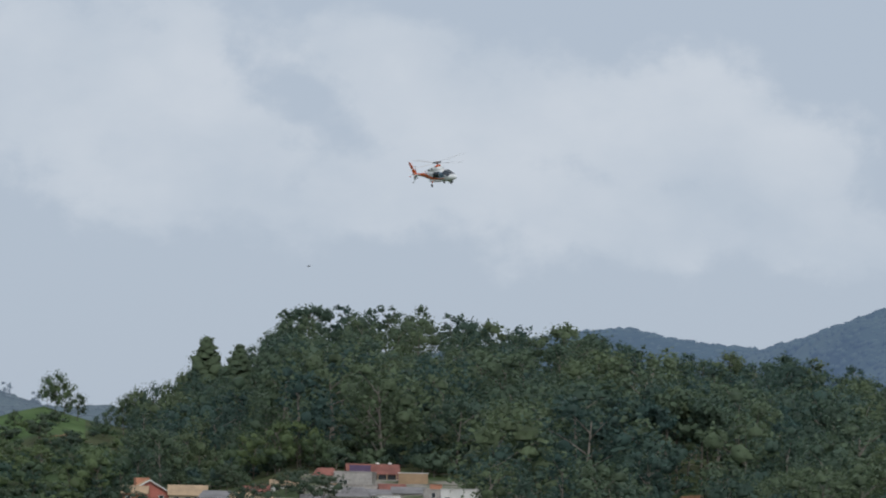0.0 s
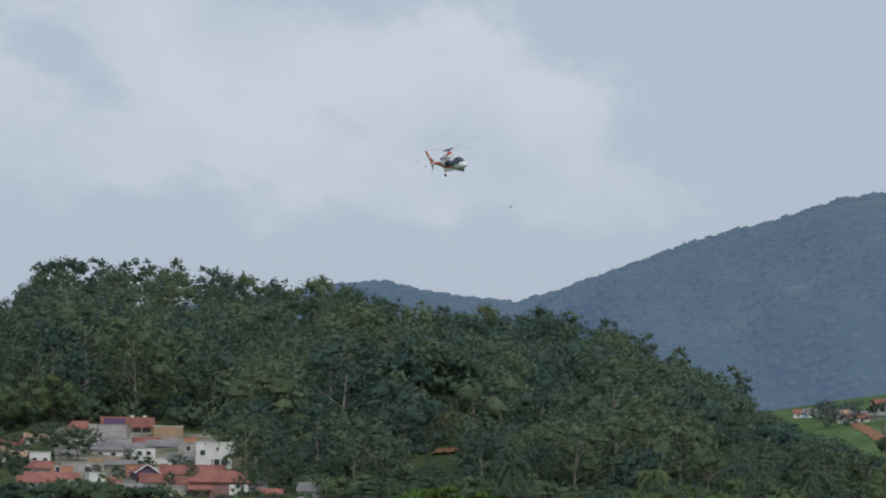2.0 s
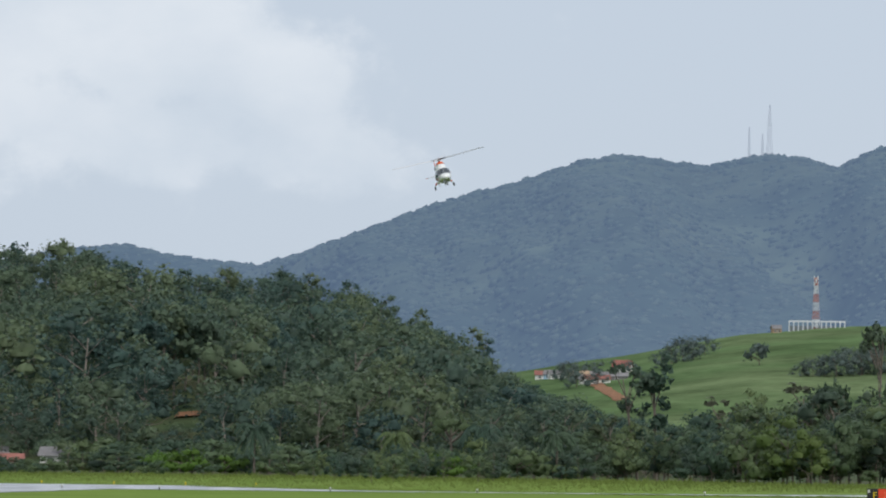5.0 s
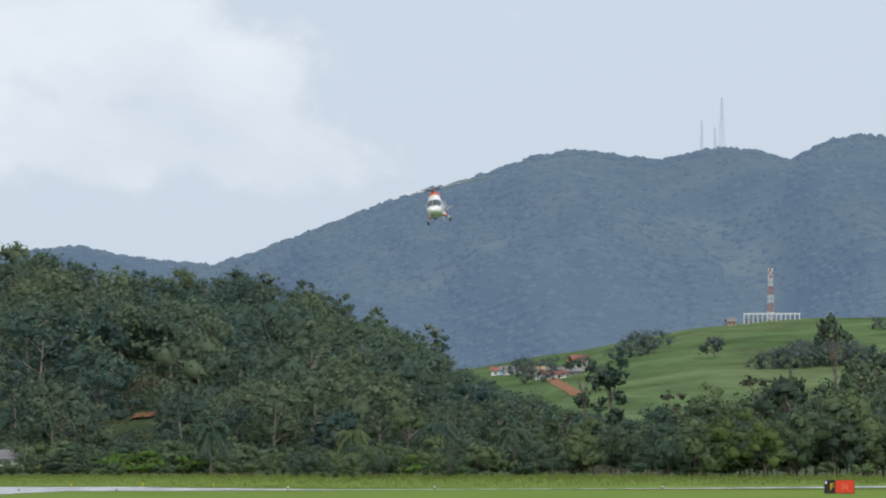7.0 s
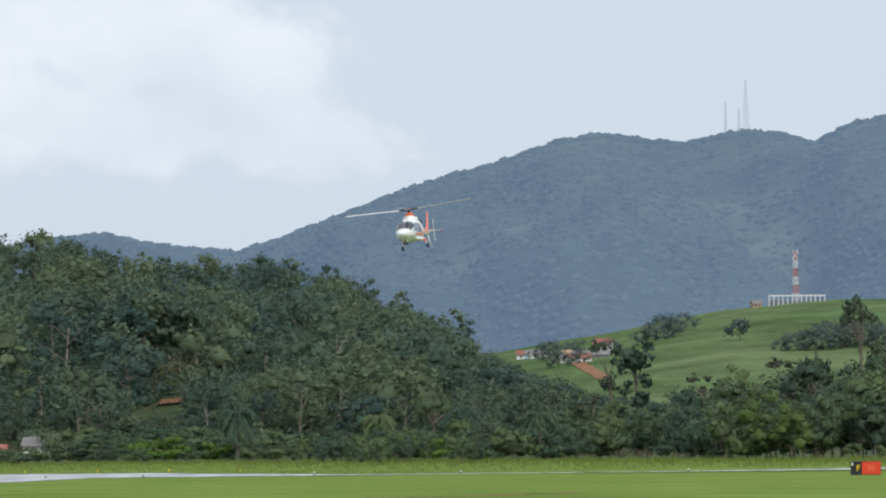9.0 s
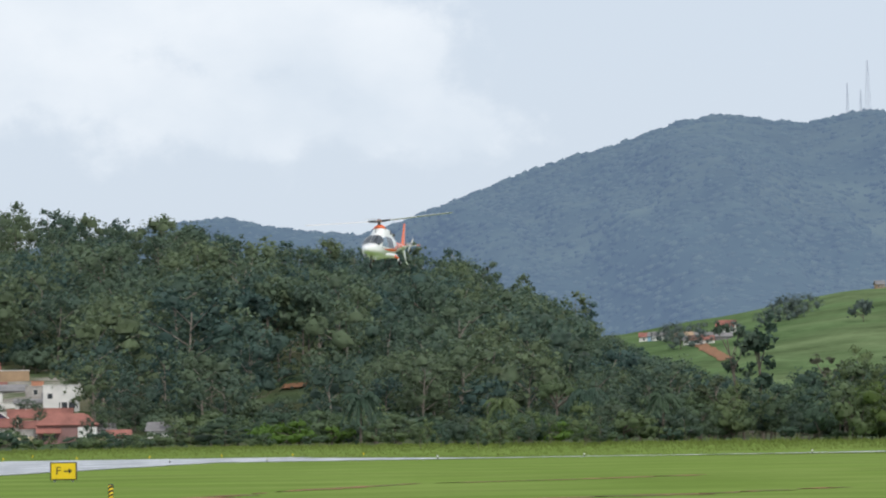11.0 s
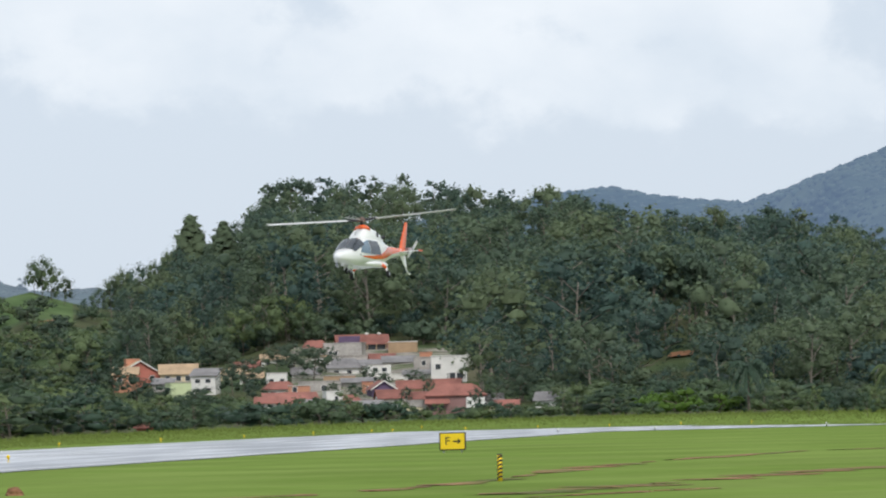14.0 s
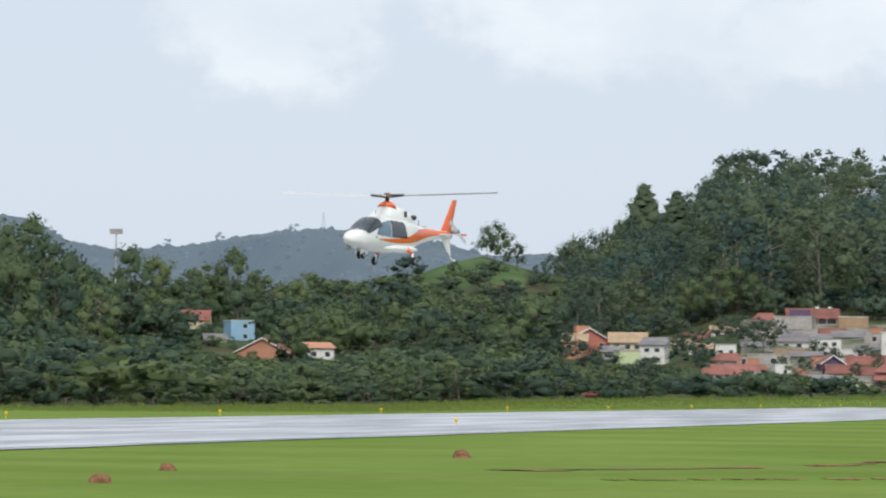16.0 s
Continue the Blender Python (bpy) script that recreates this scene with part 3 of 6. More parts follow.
def tree_shape(kind, seed, n=520, fine=1.0, core=0.8, full=False):
    """Trunk and crown arrays of a tree one metre high (scaled on planting)."""
    rng = np.random.RandomState(seed)
    u = rng.uniform
    lobes, limbs, bodies = [], [], 0.0
    if kind == "broad":
        top = 0.6
        for i in range(10):
            z = 0.2 + 0.62 * (i + u(0, 1)) / 10
            wide = 0.34 * math.sin(math.pi * min(1, (z - 0.02) / 0.98) ** 0.85) + 0.03
            a, q = i * 2.4 + u(-0.5, 0.5), wide * u(0.45, 1.0)
            lobes.append((math.cos(a) * q, math.sin(a) * q, z, u(0.15, 0.26), u(0.65, 0.9)))
        lobes.append((u(-0.05, 0.05), u(-0.05, 0.05), 0.84, 0.15, 0.8))
        leaf, trunk = 0.044, 0.012
    elif kind == "gum":
        top = 0.75
        for i in range(12):
            z = 0.26 + 0.66 * (i + u(0, 1)) / 12
            a, q = i * 2.4 + u(-0.7, 0.7), u(0.08, 0.27) * (1.15 - 0.75 * abs(z - 0.6) * 2)
            lobes.append((math.cos(a) * q, math.sin(a) * q, z, u(0.08, 0.17), u(0.6, 0.9)))
        leaf, trunk = 0.037, 0.01
    elif kind == "tallgum":
        top = 0.85
        for i in range(10):
            z = 0.56 + 0.38 * (i + u(0, 1)) / 10
            a, q = i * 2.4, u(0.05, 0.19)
            lobes.append((math.cos(a) * q, math.sin(a) * q, z, u(0.07, 0.13), 0.75))
        leaf, trunk = 0.028, 0.011
    elif kind == "flattop":
        top = 0.93
        for i in range(12):
            a, q = i * 2.4, u(0.02, 0.12)
            lobes.append((math.cos(a) * q, math.sin(a) * q, 0.94 - q * 0.9 + u(-0.03, 0.03), u(0.035, 0.06), 0.8))
        for i in range(4):
            lobes.append((u(-0.04, 0.04), u(-0.04, 0.04), u(0.6, 0.8), u(0.02, 0.035), 0.8))
        leaf, trunk = 0.02, 0.009
    elif kind == "cone":
        top = 0.9
        for i in range(46):
            z = 0.12 + 0.82 * i / 45
            a, q = i * 2.4 + u(-0.4, 0.4), (1 - z) ** 0.85 * 0.2 * u(0.55, 1.0)
            lobes.append((math.cos(a) * q, math.sin(a) * q, z, 0.04 + (1 - z) * 0.09, 1.25))
        leaf, trunk = 0.032, 0.018
    elif kind == "umbrella":
        top = 0.7
        for i in range(13):
            a, q = u(0, 6.28), u(0.1, 0.62)
            lobes.append((math.cos(a) * q, math.sin(a) * q, 0.86 - 0.22 * q + u(-0.05, 0.04), u(0.14, 0.22), 0.5))
        leaf, trunk = 0.042, 0.03
    elif kind == "bush":
        top = 0.4
        for i in range(11):
            a, q = u(0, 6.28), u(0.05, 0.55)
            lobes.append((math.cos(a) * q, math.sin(a) * q, u(0.25, 0.7) * (1.1 - q * 0.6), u(0.2, 0.33), 0.8))
        leaf, trunk = 0.07, 0.03
    elif kind == "snag":
        top = 0.85
        for i in range(14):
            a, q = u(0, 6.28), u(0.02, 0.2)
            lobes.append((math.cos(a) * q, math.sin(a) * q, u(0.25, 0.95), u(0.035, 0.075), 1.1))
        leaf, trunk = 0.034, 0.013
    if full:
        # full, rounded hill-wood crowns
        lobes = [(x * 1.05, y * 1.05, z * 0.96, r * 1.08, 1.0) for x, y, z, r, q in lobes]
    if kind not in ("snag", "tallgum", "cone"):
        # break each lobe into a body and smaller clumps on its outer side
        clumps = []
        for x, y, z, r, q in lobes:
            clumps.append((x, y, z, r * 0.88, q))
            for i in range(4):
                d = Vector((u(-1, 1) + x * 1.6, u(-1, 1) + y * 1.6, u(-0.35, 1.1))).normalized() * r * u(0.5, 0.85)
                clumps.append((x + d.x, y + d.y, z + d.z * q, r * u(0.3, 0.46), 0.85))
        lobes = clumps
        bodies = 0.55 * max(c[3] for c in clumps)
    lean = (u(-0.04, 0.04), u(-0.04, 0.04))
    limbs.append(tube_arrays([(0, 0, -0.03), (lean[0] * 0.5, lean[1] * 0.5, top * 0.5), (lean[0], lean[1], top)], [trunk, trunk * 0.8, trunk * 0.35]))
    for i, l in enumerate(lobes[::2] if kind in ("snag", "tallgum") else lobes[::8]):
        z0 = max(0.12, l[2] - 0.22)
        f = min(1, z0 / top)
        limbs.append(tube_arrays([(lean[0] * f, lean[1] * f, z0), ((lean[0] * f + l[0]) / 2, (lean[1] * f + l[1]) / 2, l[2] - 0.1), (l[0], l[1], l[2])], [trunk * 0.5, trunk * 0.36, trunk * 0.15], 4))
    cv, cq, ct, cn = crown_arrays(rng, lobes, n, leaf * fine, core=core, bodies=bodies)
    tv, tq = join_arrays(limbs)
    return dict(cv=cv, cq=cq, ct=ct, cn=cn, tv=tv, tq=tq)


SHAPES = {(k, s): tree_shape(k, 10 * s + len(k), {"snag": 300, "tallgum": 900, "cone": 800}.get(k, 310), 0.6 if k == "cone" else 0.9, {"cone": 0.78, "snag": 0.4, "tallgum": 0.5, "gum": 0.55}.get(k, 0.62)) for k in ("broad", "gum", "cone", "umbrella", "bush", "snag", "tallgum", "flattop") for s in range(4 if k in ("broad", "gum", "bush") else 2)}
# finer and fuller crowns for the hill wood and the belt
for _k in ("broad", "gum"):
    for _s in range(4):
        SHAPES[(_k + "_fine", _s)] = tree_shape(_k, 10 * _s + 77, 940, 0.55, 0.4, True)
        SHAPES[(_k + "_belt", _s)] = tree_shape(_k, 10 * _s + 41, 980, 0.53, 0.6)
TREE_MESH = {}


def plant(name, label, kind, seed, at, high, leaf, bark="bark", wide=1.0, turn=None, group="", lean=(0, 0)):
    """One tree: a trunk with limbs and a crown of leaf clumps."""
    s = SHAPES[(kind, seed % (4 if kind in ("broad", "gum", "bush", "broad_belt", "gum_belt", "broad_fine") else 2))]
    key = (kind, seed % (4 if kind in ("broad", "gum", "bush", "broad_belt", "gum_belt", "broad_fine") else 2), leaf, bark)
    if key not in TREE_MESH:
        a = mesh_np("trunk", s["tv"], s["tq"], smooth=True)
        a.materials.append(M[bark])
        b = mesh_np("crown", s["cv"], s["cq"], s["ct"], normals=s["cn"])
        b.materials.append(M[leaf])
        TREE_MESH[key] = (a, b)
    t = thing(name, label, "bush" if kind == "bush" else "tree", group)
    rot = random.uniform(0, 360) if turn is None else turn
    t.matrix_basis = Matrix.LocRotScale(at, Euler((radians(lean[0]), radians(lean[1]), radians(rot))), (high * wide, high * wide, high))
    for nm, me in zip(("trunk", "crown"), TREE_MESH[key]):
        o = new(nm, me)
        o.parent = t
    return t


def wood(name, label, spots, leaf, bark="bark"):
    """A wood too dense to count, joined into one canopy and one set of trunks. spots: kind, seed, x, y, z, height, width, turn."""
    V, Q, T, tint, TV, TQ, NN = [], [], [], [], [], [], []
    b = tb = 0
    for kind, seed, x, y, z, h, w, rot, tn in spots:
        s = SHAPES[(kind, seed)]
        c, d = math.cos(rot), math.sin(rot)
        R = np.array([[c * h * w, -d * h * w, 0], [d * h * w, c * h * w, 0], [0, 0, h]])
        v = s["cv"] @ R.T + [x, y, z]
        V.append(v)
        Q.append(s["cq"] + b)
        T.append(s["ct"] + b)
        tint.append(np.full(len(v), tn))
        NN.append(s["cn"] @ np.array([[c, -d, 0], [d, c, 0], [0, 0, 1]]).T)
        b += len(v)
        tv = s["tv"] @ R.T + [x, y, z]
        TV.append(tv)
        TQ.append(s["tq"] + tb)
        tb += len(tv)
    top = thing(name, label, "forest", kind="stuff")
    me = mesh_np("canopy", np.concatenate(V), np.concatenate(Q), np.concatenate(T), tint=np.concatenate(tint), normals=np.concatenate(NN))
    me.materials.append(M[leaf])
    new("canopy", me).parent = top
    me = mesh_np("trunks", np.concatenate(TV), np.concatenate(TQ), smooth=True)
    me.materials.append(M[bark])
    new("trunks", me).parent = top
    return top


HOUSES = []   # bearing, distance, half width in degrees, kept clear of trees


def clear_of_houses(az, r):
    return not any(abs(az - a) < w and d - (360 if a > 9.5 else 150) < r < d + 12 for a, d, w in HOUSES)


# ---- houses ----
def window(parent, x, z, w, h, y, label=""):
    """A window set in a front wall: sill and frame proud, dark pane inside."""
    bm = bmesh.new()
    f = 0.09
    for a in ((x - w / 2 - f, x - w / 2, z - h / 2 - f, z + h / 2 + f), (x + w / 2, x + w / 2 + f, z - h / 2 - f, z + h / 2 + f), (x - w / 2, x + w / 2, z + h / 2, z + h / 2 + f), (x - w / 2, x + w / 2, z - h / 2 - f, z - h / 2)):
        box(bm, a[0], a[1], y - 0.07, y + 0.03, a[2], a[3])
    fr = part("window", bm, "w_white", parent, label)
    bm = bmesh.new()
    box(bm, x - w / 2, x + w / 2, y - 0.02, y + 0.02, z - h / 2, z + h / 2)
    part("pane", bm, "window", fr)


def house(label, az, r, w, top, bot, wall, roof, style, d=None, turn=0.0, eave=0.62, windows=((-0.25, 0.45), (0.25, 0.45)), storeys=1, extra=None, clear=True):
    """A house facing the airfield. top, bot: heights of roof and footing; eave: the wall's share of the height."""
    a = radians(az)
    x, y = -math.sin(a) * r, math.cos(a) * r
    d = d or max(5.0, w * 0.8)
    t = thing("house", label, "house", "houses of the town", at=(x, y, bot), turn=az + turn)
    H = top - bot
    e = H * (1.0 if style in ("flat", "wall") else eave)
    deep = min(0.0, ground_z(x, y) - bot) - 2.5
    bm = bmesh.new()
    box(bm, -w / 2, w / 2, 0, d, deep, e, 0.04)
    walls = part("wall", bm, wall, t)
    o = 0.5
    if style == "gable_front":      # gable end towards the airfield
        for yy in (0.05, d - 0.05):
            bm = bmesh.new()
            bm.faces.new([bm.verts.new(p) for p in ((-w / 2, yy, e), (w / 2, yy, e), (0, yy, H - 0.15))])
            part("gable", bm, wall, t)
        for s in (-1, 1):
            bm = bmesh.new()
            lo, hi = Vector((s * (w / 2 + o), 0, e - o * (H - e) / (w / 2))), Vector((0, 0, H))
            vs = [bm.verts.new((p.x, yy, p.z + k)) for k in (0, 0.16) for p in (lo, hi) for yy in (-o, d + o)]
            for q in ((0, 1, 3, 2), (4, 5, 7, 6), (0, 1, 5, 4), (2, 3, 7, 6), (0, 2, 6, 4), (1, 3, 7, 5)):
                bm.faces.new([vs[i] for i in q])
            bmesh.ops.recalc_face_normals(bm, faces=bm.faces)
            rf = part("roof", bm, roof, t)
            bm = bmesh.new()
            box(bm, -0.05, 0.05, -o - 0.04, -o + 0.04, 0, 0.01)
            bmesh.ops.delete(bm, geom=bm.verts[:], context="VERTS")
            vs = [bm.verts.new((p.x, yy, p.z + k)) for k in (-0.12, 0.2) for p in (lo, hi) for yy in (-o - 0.06, -o)]
            for q in ((0, 1, 3, 2), (4, 5, 7, 6), (0, 1, 5, 4), (2, 3, 7, 6), (0, 2, 6, 4), (1, 3, 7, 5)):
                bm.faces.new([vs[i] for i in q])
            bmesh.ops.recalc_face_normals(bm, faces=bm.faces)
            part("verge_board", bm, "w_white", rf)
    elif style in ("gable", "hip", "shed"):
        run = w * (0.25 if style == "hip" else 0.0)
        slopes = ((-o, d / 2), (d + o, d / 2)) if style != "shed" else ((-o, d + o),)
        for y0, y1 in slopes:
            bm = bmesh.new()
            z0 = e - 0.12
            vs = [bm.verts.new(p) for p in ((-w / 2 - o, y0, z0), (w / 2 + o, y0, z0), (w / 2 + o - run, y1, H), (-w / 2 - o + run, y1, H))]
            f = bm.faces.new(vs)
            ext = bmesh.ops.extrude_face_region(bm, geom=[f])
            for v in ext["geom"]:
                if isinstance(v, bmesh.types.BMVert):
                    v.co.z -= 0.16
            bmesh.ops.recalc_face_normals(bm, faces=bm.faces)
            part("roof", bm, roof, t)
        if style == "hip":
            for s in (-1, 1):
                bm = bmesh.new()
                vs = [bm.verts.new(p) for p in ((s * (w / 2 + o), -o, e - 0.12), (s * (w / 2 + o), d + o, e - 0.12), (s * (w / 2 + o - run), d / 2, H))]
                f = bm.faces.new(vs)
                ext = bmesh.ops.extrude_face_region(bm, geom=[f])
                for v in ext["geom"]:
                    if isinstance(v, bmesh.types.BMVert):
                        v.co.z -= 0.16
                bmesh.ops.recalc_face_normals(bm, faces=bm.faces)
                part("roof", bm, roof, t)
        else:
            for s in (-1, 1):
                bm = bmesh.new()
                ys = (0.02, d - 0.02, d / 2) if style == "gable" else (0.02, d - 0.02, d - 0.02)
                vs = [bm.verts.new((s * (w / 2 - 0.02), yy, zz)) for yy, zz in zip(ys, (e, e, H - 0.2))]
                bm.faces.new(vs)
                part("gable", bm, wall, t)
    elif style == "flat":
        bm = bmesh.new()
        box(bm, -w / 2 - 0.12, w / 2 + 0.12, -0.12, d + 0.12, e, e + 0.18, 0.02)
        part("roof", bm, roof, t, "flat roof slab")
    if style != "wall":
        step = e / storeys
        for k in range(storeys):
            for i, (u, v) in enumerate(windows):
                window(t, u * w, step * (k + v), min(1.2, w * 0.2), min(1.2, step * 0.4), 0.0)
    if extra:
        extra(t, w, d, e, H)
    if clear:
        HOUSES.append((az, r, math.degrees(w * 0.55 / r)))
    return t


def solar(t, w, d, e, H):
    bm = bmesh.new()
    a, b = Vector((0.4, 0, H - 0.4 * (H - e) / (w / 2) + 0.2)), Vector((w / 2, 0, e + 0.2))
    vs = [bm.verts.new((p.x, yy, p.z + k)) for k in (0, 0.06) for p in (a, b) for yy in (0.3, d - 0.6)]
    for q in ((0, 1, 3, 2), (4, 5, 7, 6), (0, 1, 5, 4), (2, 3, 7, 6), (0, 2, 6, 4), (1, 3, 7, 5)):
        bm.faces.new([vs[i] for i in q])
    bmesh.ops.recalc_face_normals(bm, faces=bm.faces)
    part("solar_panel", bm, "solar", t, "dark solar panels")
    bm = bmesh.new()
    box(bm, -w * 0.25, w * 0.1, d * 0.5, d * 0.8, e, H + 0.7)
    part("tank_room", bm, "w_orange", t, "orange water tank room")
    bm = bmesh.new()
    box(bm, -w / 2, -0.4, -0.9, 0.0, e * 0.42, e * 0.5, 0.02)
    part("balcony", bm, "w_white", t, "white balcony")
    bm = bmesh.new()
    # dark slab on the wall, in place of the balcony's shaded opening
    box(bm, -w / 2 + 0.4, -0.6, -0.03, 0.02, e * 0.5, e * 0.85)
    part("door", bm, "window", t, "dark panel for the shaded balcony opening")


def balcony(t, w, d, e, H):
    for k in range(2):
        bm = bmesh.new()
        box(bm, w * 0.05, w * 0.48, -1.0, 0.0, e * 0.30, e * 0.52, 0.02)
        if k == 0:
            part("balcony", bm, "w_white", t, "white balcony parapet")
        else:
            bm.free()
    bm = bmesh.new()
    box(bm, w * 0.06, w * 0.47, -0.04, 0.02, e * 0.55, e * 0.92)
    part("door", bm, "window", t, "dark balcony doors")
    for sx in (0.08, 0.26, 0.45):
        bm = bmesh.new()
        box(bm, w * sx - 0.1, w * sx + 0.1, -0.95, -0.75, e * 0.5, e)
        part("pillar", bm, "w_tan", t)
    bm = bmesh.new()
    box(bm, -w * 0.48, -w * 0.06, -0.12, 0.0, e * 0.2, H * 0.92)
    part("gable_cladding", bm, "w_purple", t, "dark timber gable")
    for sx in (0.1, 0.35):
        bm = bmesh.new()
        bmesh.ops.create_uvsphere(bm, u_segments=12, v_segments=8, radius=0.5, matrix=Matrix.LocRotScale((w * sx, d * 0.5, H + 0.1), None, (1.1, 0.6, 0.6)))
        part("dish", bm, "w_white", t, "white rooftop dish", True)


def pillars(t, w, d, e, H):
    bm = bmesh.new()
    # shade inside the carport, drawn as a dark slab on the solid wall
    box(bm, -w * 0.05, w * 0.46, -0.05, 0.03, 0.1, e * 0.28)
    part("porch_opening", bm, "window", t, "dark panel for the shaded carport opening")
    for sx in (0.0, 0.2, 0.42):
        bm = bmesh.new()
        box(bm, w * sx - 0.15, w * sx + 0.15, -0.25, 0.0, 0, e * 0.3)
        part("pillar", bm, "w_white", t)
    bm = bmesh.new()
    box(bm, w * 0.48, w * 0.5 + 0.03, -0.1, d, e * 0.3, H + 0.4)
    part("parapet", bm, "w_white", t, "sloping white side parapet")


def porch(t, w, d, e, H):
    bm = bmesh.new()
    vs = [bm.verts.new(p) for p in ((-w / 2 - 0.3, -2.6, e * 0.6), (-w * 0.1, -2.6, e * 0.6), (-w * 0.1, 0, e * 0.82), (-w / 2 - 0.3, 0, e * 0.82))]
    f = bm.faces.new(vs)
    ext = bmesh.ops.extrude_face_region(bm, geom=[f])
    for v in ext["geom"]:
        if isinstance(v, bmesh.types.BMVert):
            v.co.z -= 0.15
    part("porch_roof", bm, "tile_red", t, "red tiled porch roof")
    bm = bmesh.new()
    box(bm, -w / 2, -w * 0.12, -2.3, -2.1, 0.0, e * 0.25)
    part("porch_wall", bm, "w_mauve", t)
    for sx in (-0.48, -0.3, -0.13):
        bm = bmesh.new()
        box(bm, w * sx - 0.12, w * sx + 0.12, -2.3, -2.05, 0.0, e * 0.62)
        part("pillar", bm, "w_mauve", t)
    bm = bmesh.new()
    box(bm, w * 0.18, w * 0.5, -0.35, 0.0, -2.0, e * 0.86)
    part("white_wall", bm, "w_white", t, "bright white end wall")
    bm = bmesh.new()
    box(bm, -w * 0.42, -w * 0.2, -0.04, 0.02, 0.1, e * 0.5)
    part("door", bm, "window", t, "dark doorway")


house("coral house with gabled roof and solar panels", 6.85, 1072, 10.3, 17.1, 10.1, "w_coral", "tile_tan", "gable_front", 9, 12, 0.58, ((0.3, 0.4),), 2, solar)
house("cream house with tan tiled roof", 6.33, 1070, 9.3, 16.2, 10.6, "w_cream", "tile_tan", "gable", 8, 0, 0.55, ((-0.3, 0.6), (0.0, 0.6), (0.25, 0.6)))
house("white two-storey house with dark roof", 6.0, 996, 5.9, 14.1, 8.0, "w_white", "tile_grey", "shed", 7, -10, 0.72, ((-0.22, 0.35), (0.2, 0.35)), 2)
house("pale green annex with sloping parapet", 6.3, 984, 5.0, 10.6, 7.0, "w_green", "concrete", "flat", 5, 15, 1.0, ())
house("small house under a red tiled roof", 6.75, 600, 3.4, 2.1, 0.0, "w_coral", "tile_red", "hip", 4, 0, 0.5, ())
house("small white house with red tiles", 5.49, 1084, 2.6, 16.5, 13.5, "w_white", "tile_red", "gable", 4, 0, 0.6, ((0, 0.5),))
house("low house under a faded tan roof", 5.03, 1060, 6.4, 18.0, 14.8, "w_white", "tile_tan", "gable", 6, 0, 0.6)
house("cream house with long sloping red roof", 4.78, 948, 11.7, 7.6, 3.6, "w_cream", "tile_red", "shed", 7, 8, 0.35, ((-0.4, 0.5),))
house("orange rendered rooftop room", 4.7, 962, 5.0, 9.0, 5.0, "w_orange", "concrete", "flat", 4, 0, 1.0, ((-0.2, 0.8),), clear=False)
house("house with faded red hip roof", 4.47, 1098, 6.2, 21.9, 18.3, "w_white", "tile_red", "hip", 6, 0, 0.5)
house("tall grey concrete house with bare side wall", 4.1, 1080, 9.9, 20.6, 15.7, "concrete", "concrete", "flat", 8, -8, 1.0, ((-0.3, 0.45), (-0.2, 0.45)))
house("two-storey house with red roof and white balcony", 3.82, 1098, 13.2, 23.2, 16.9, "w_mauve", "tile_red", "gable", 8, 5, 0.6, (), 1, balcony)
house("tan brick block with a flat roof", 3.28, 1088, 7.6, 20.7, 16.9, "w_tan", "w_white", "flat", 6, 0, 1.0, ())
house("white house with dark grey roof", 4.1, 1036, 8.0, 16.2, 10.5, "w_white", "tile_grey", "hip", 8, -6, 0.6, ((-0.2, 0.6), (0.2, 0.6)), 1)
house("white house with grey sheet roof", 3.75, 1040, 6.5, 15.9, 10.8, "w_white", "tile_grey", "shed", 8, 6, 0.7, ((0.0, 0.55),))
house("grey house with a sloping sheet roof", 3.34, 1058, 8.0, 16.9, 13.4, "concrete", "tile_grey", "shed", 6, 0, 0.55, ())
house("grey concrete house with brick tank room", 3.0, 1030, 4.9, 15.8, 12.4, "concrete", "concrete", "flat", 5, 0, 1.0, ((0, 0.6),))
house("brick water tank room on a roof", 2.97, 1032, 3.0, 17.0, 15.0, "w_orange", "w_orange", "flat", 3, 0, 1.0, (), clear=False)
house("white block house raised on pillars", 2.66, 994, 8.6, 15.5, 10.0, "w_white", "w_white", "flat", 7, -12, 1.0, ((-0.3, 0.55),), 1, pillars)
house("mossy grey concrete garden wall", 2.34, 994, 3.0, 13.0, 9.4, "moss", "moss", "wall", 3)
house("violet house with a gabled red roof", 3.55, 956, 5.2, 9.7, 5.4, "w_purple", "tile_red", "gable_front", 8, 10, 0.6, ((0.0, 0.3),))
house("cream house with red roof", 3.2, 960, 5.4, 9.8, 5.6, "w_cream", "tile_red", "gable", 6, 0, 0.55)
house("long low house with red tiled roof", 2.78, 964, 8.5, 10.0, 6.2, "w_white", "tile_red", "gable", 6, -4, 0.55)
house("house with red roof, porch and white end wall", 2.58, 900, 12.6, 8.3, 1.4, "w_mauve", "tile_red", "hip", 8, 0, 0.66, (), 1, porch)
house("small white flat-roofed cottage", 4.22, 922, 3.7, 7.3, 4.0, "w_white", "w_white", "flat", 4, 12, 1.0, ((0.1, 0.5),))
house("narrow orange house with flat roof", 3.77, 968, 2.6, 9.6, 6.4, "w_orange", "tile_red", "flat", 4, 0, 1.0, ((0, 0.5),))
house("low cream garden wall by the grass", 3.22, 890, 6.0, 3.4, 1.0, "w_cream", "w_cream", "wall", 2)
house("small house with red roof among bushes", 1.88, 880, 4.4, 4.6, 1.6, "w_white", "tile_red", "gable", 5, 0, 0.5)
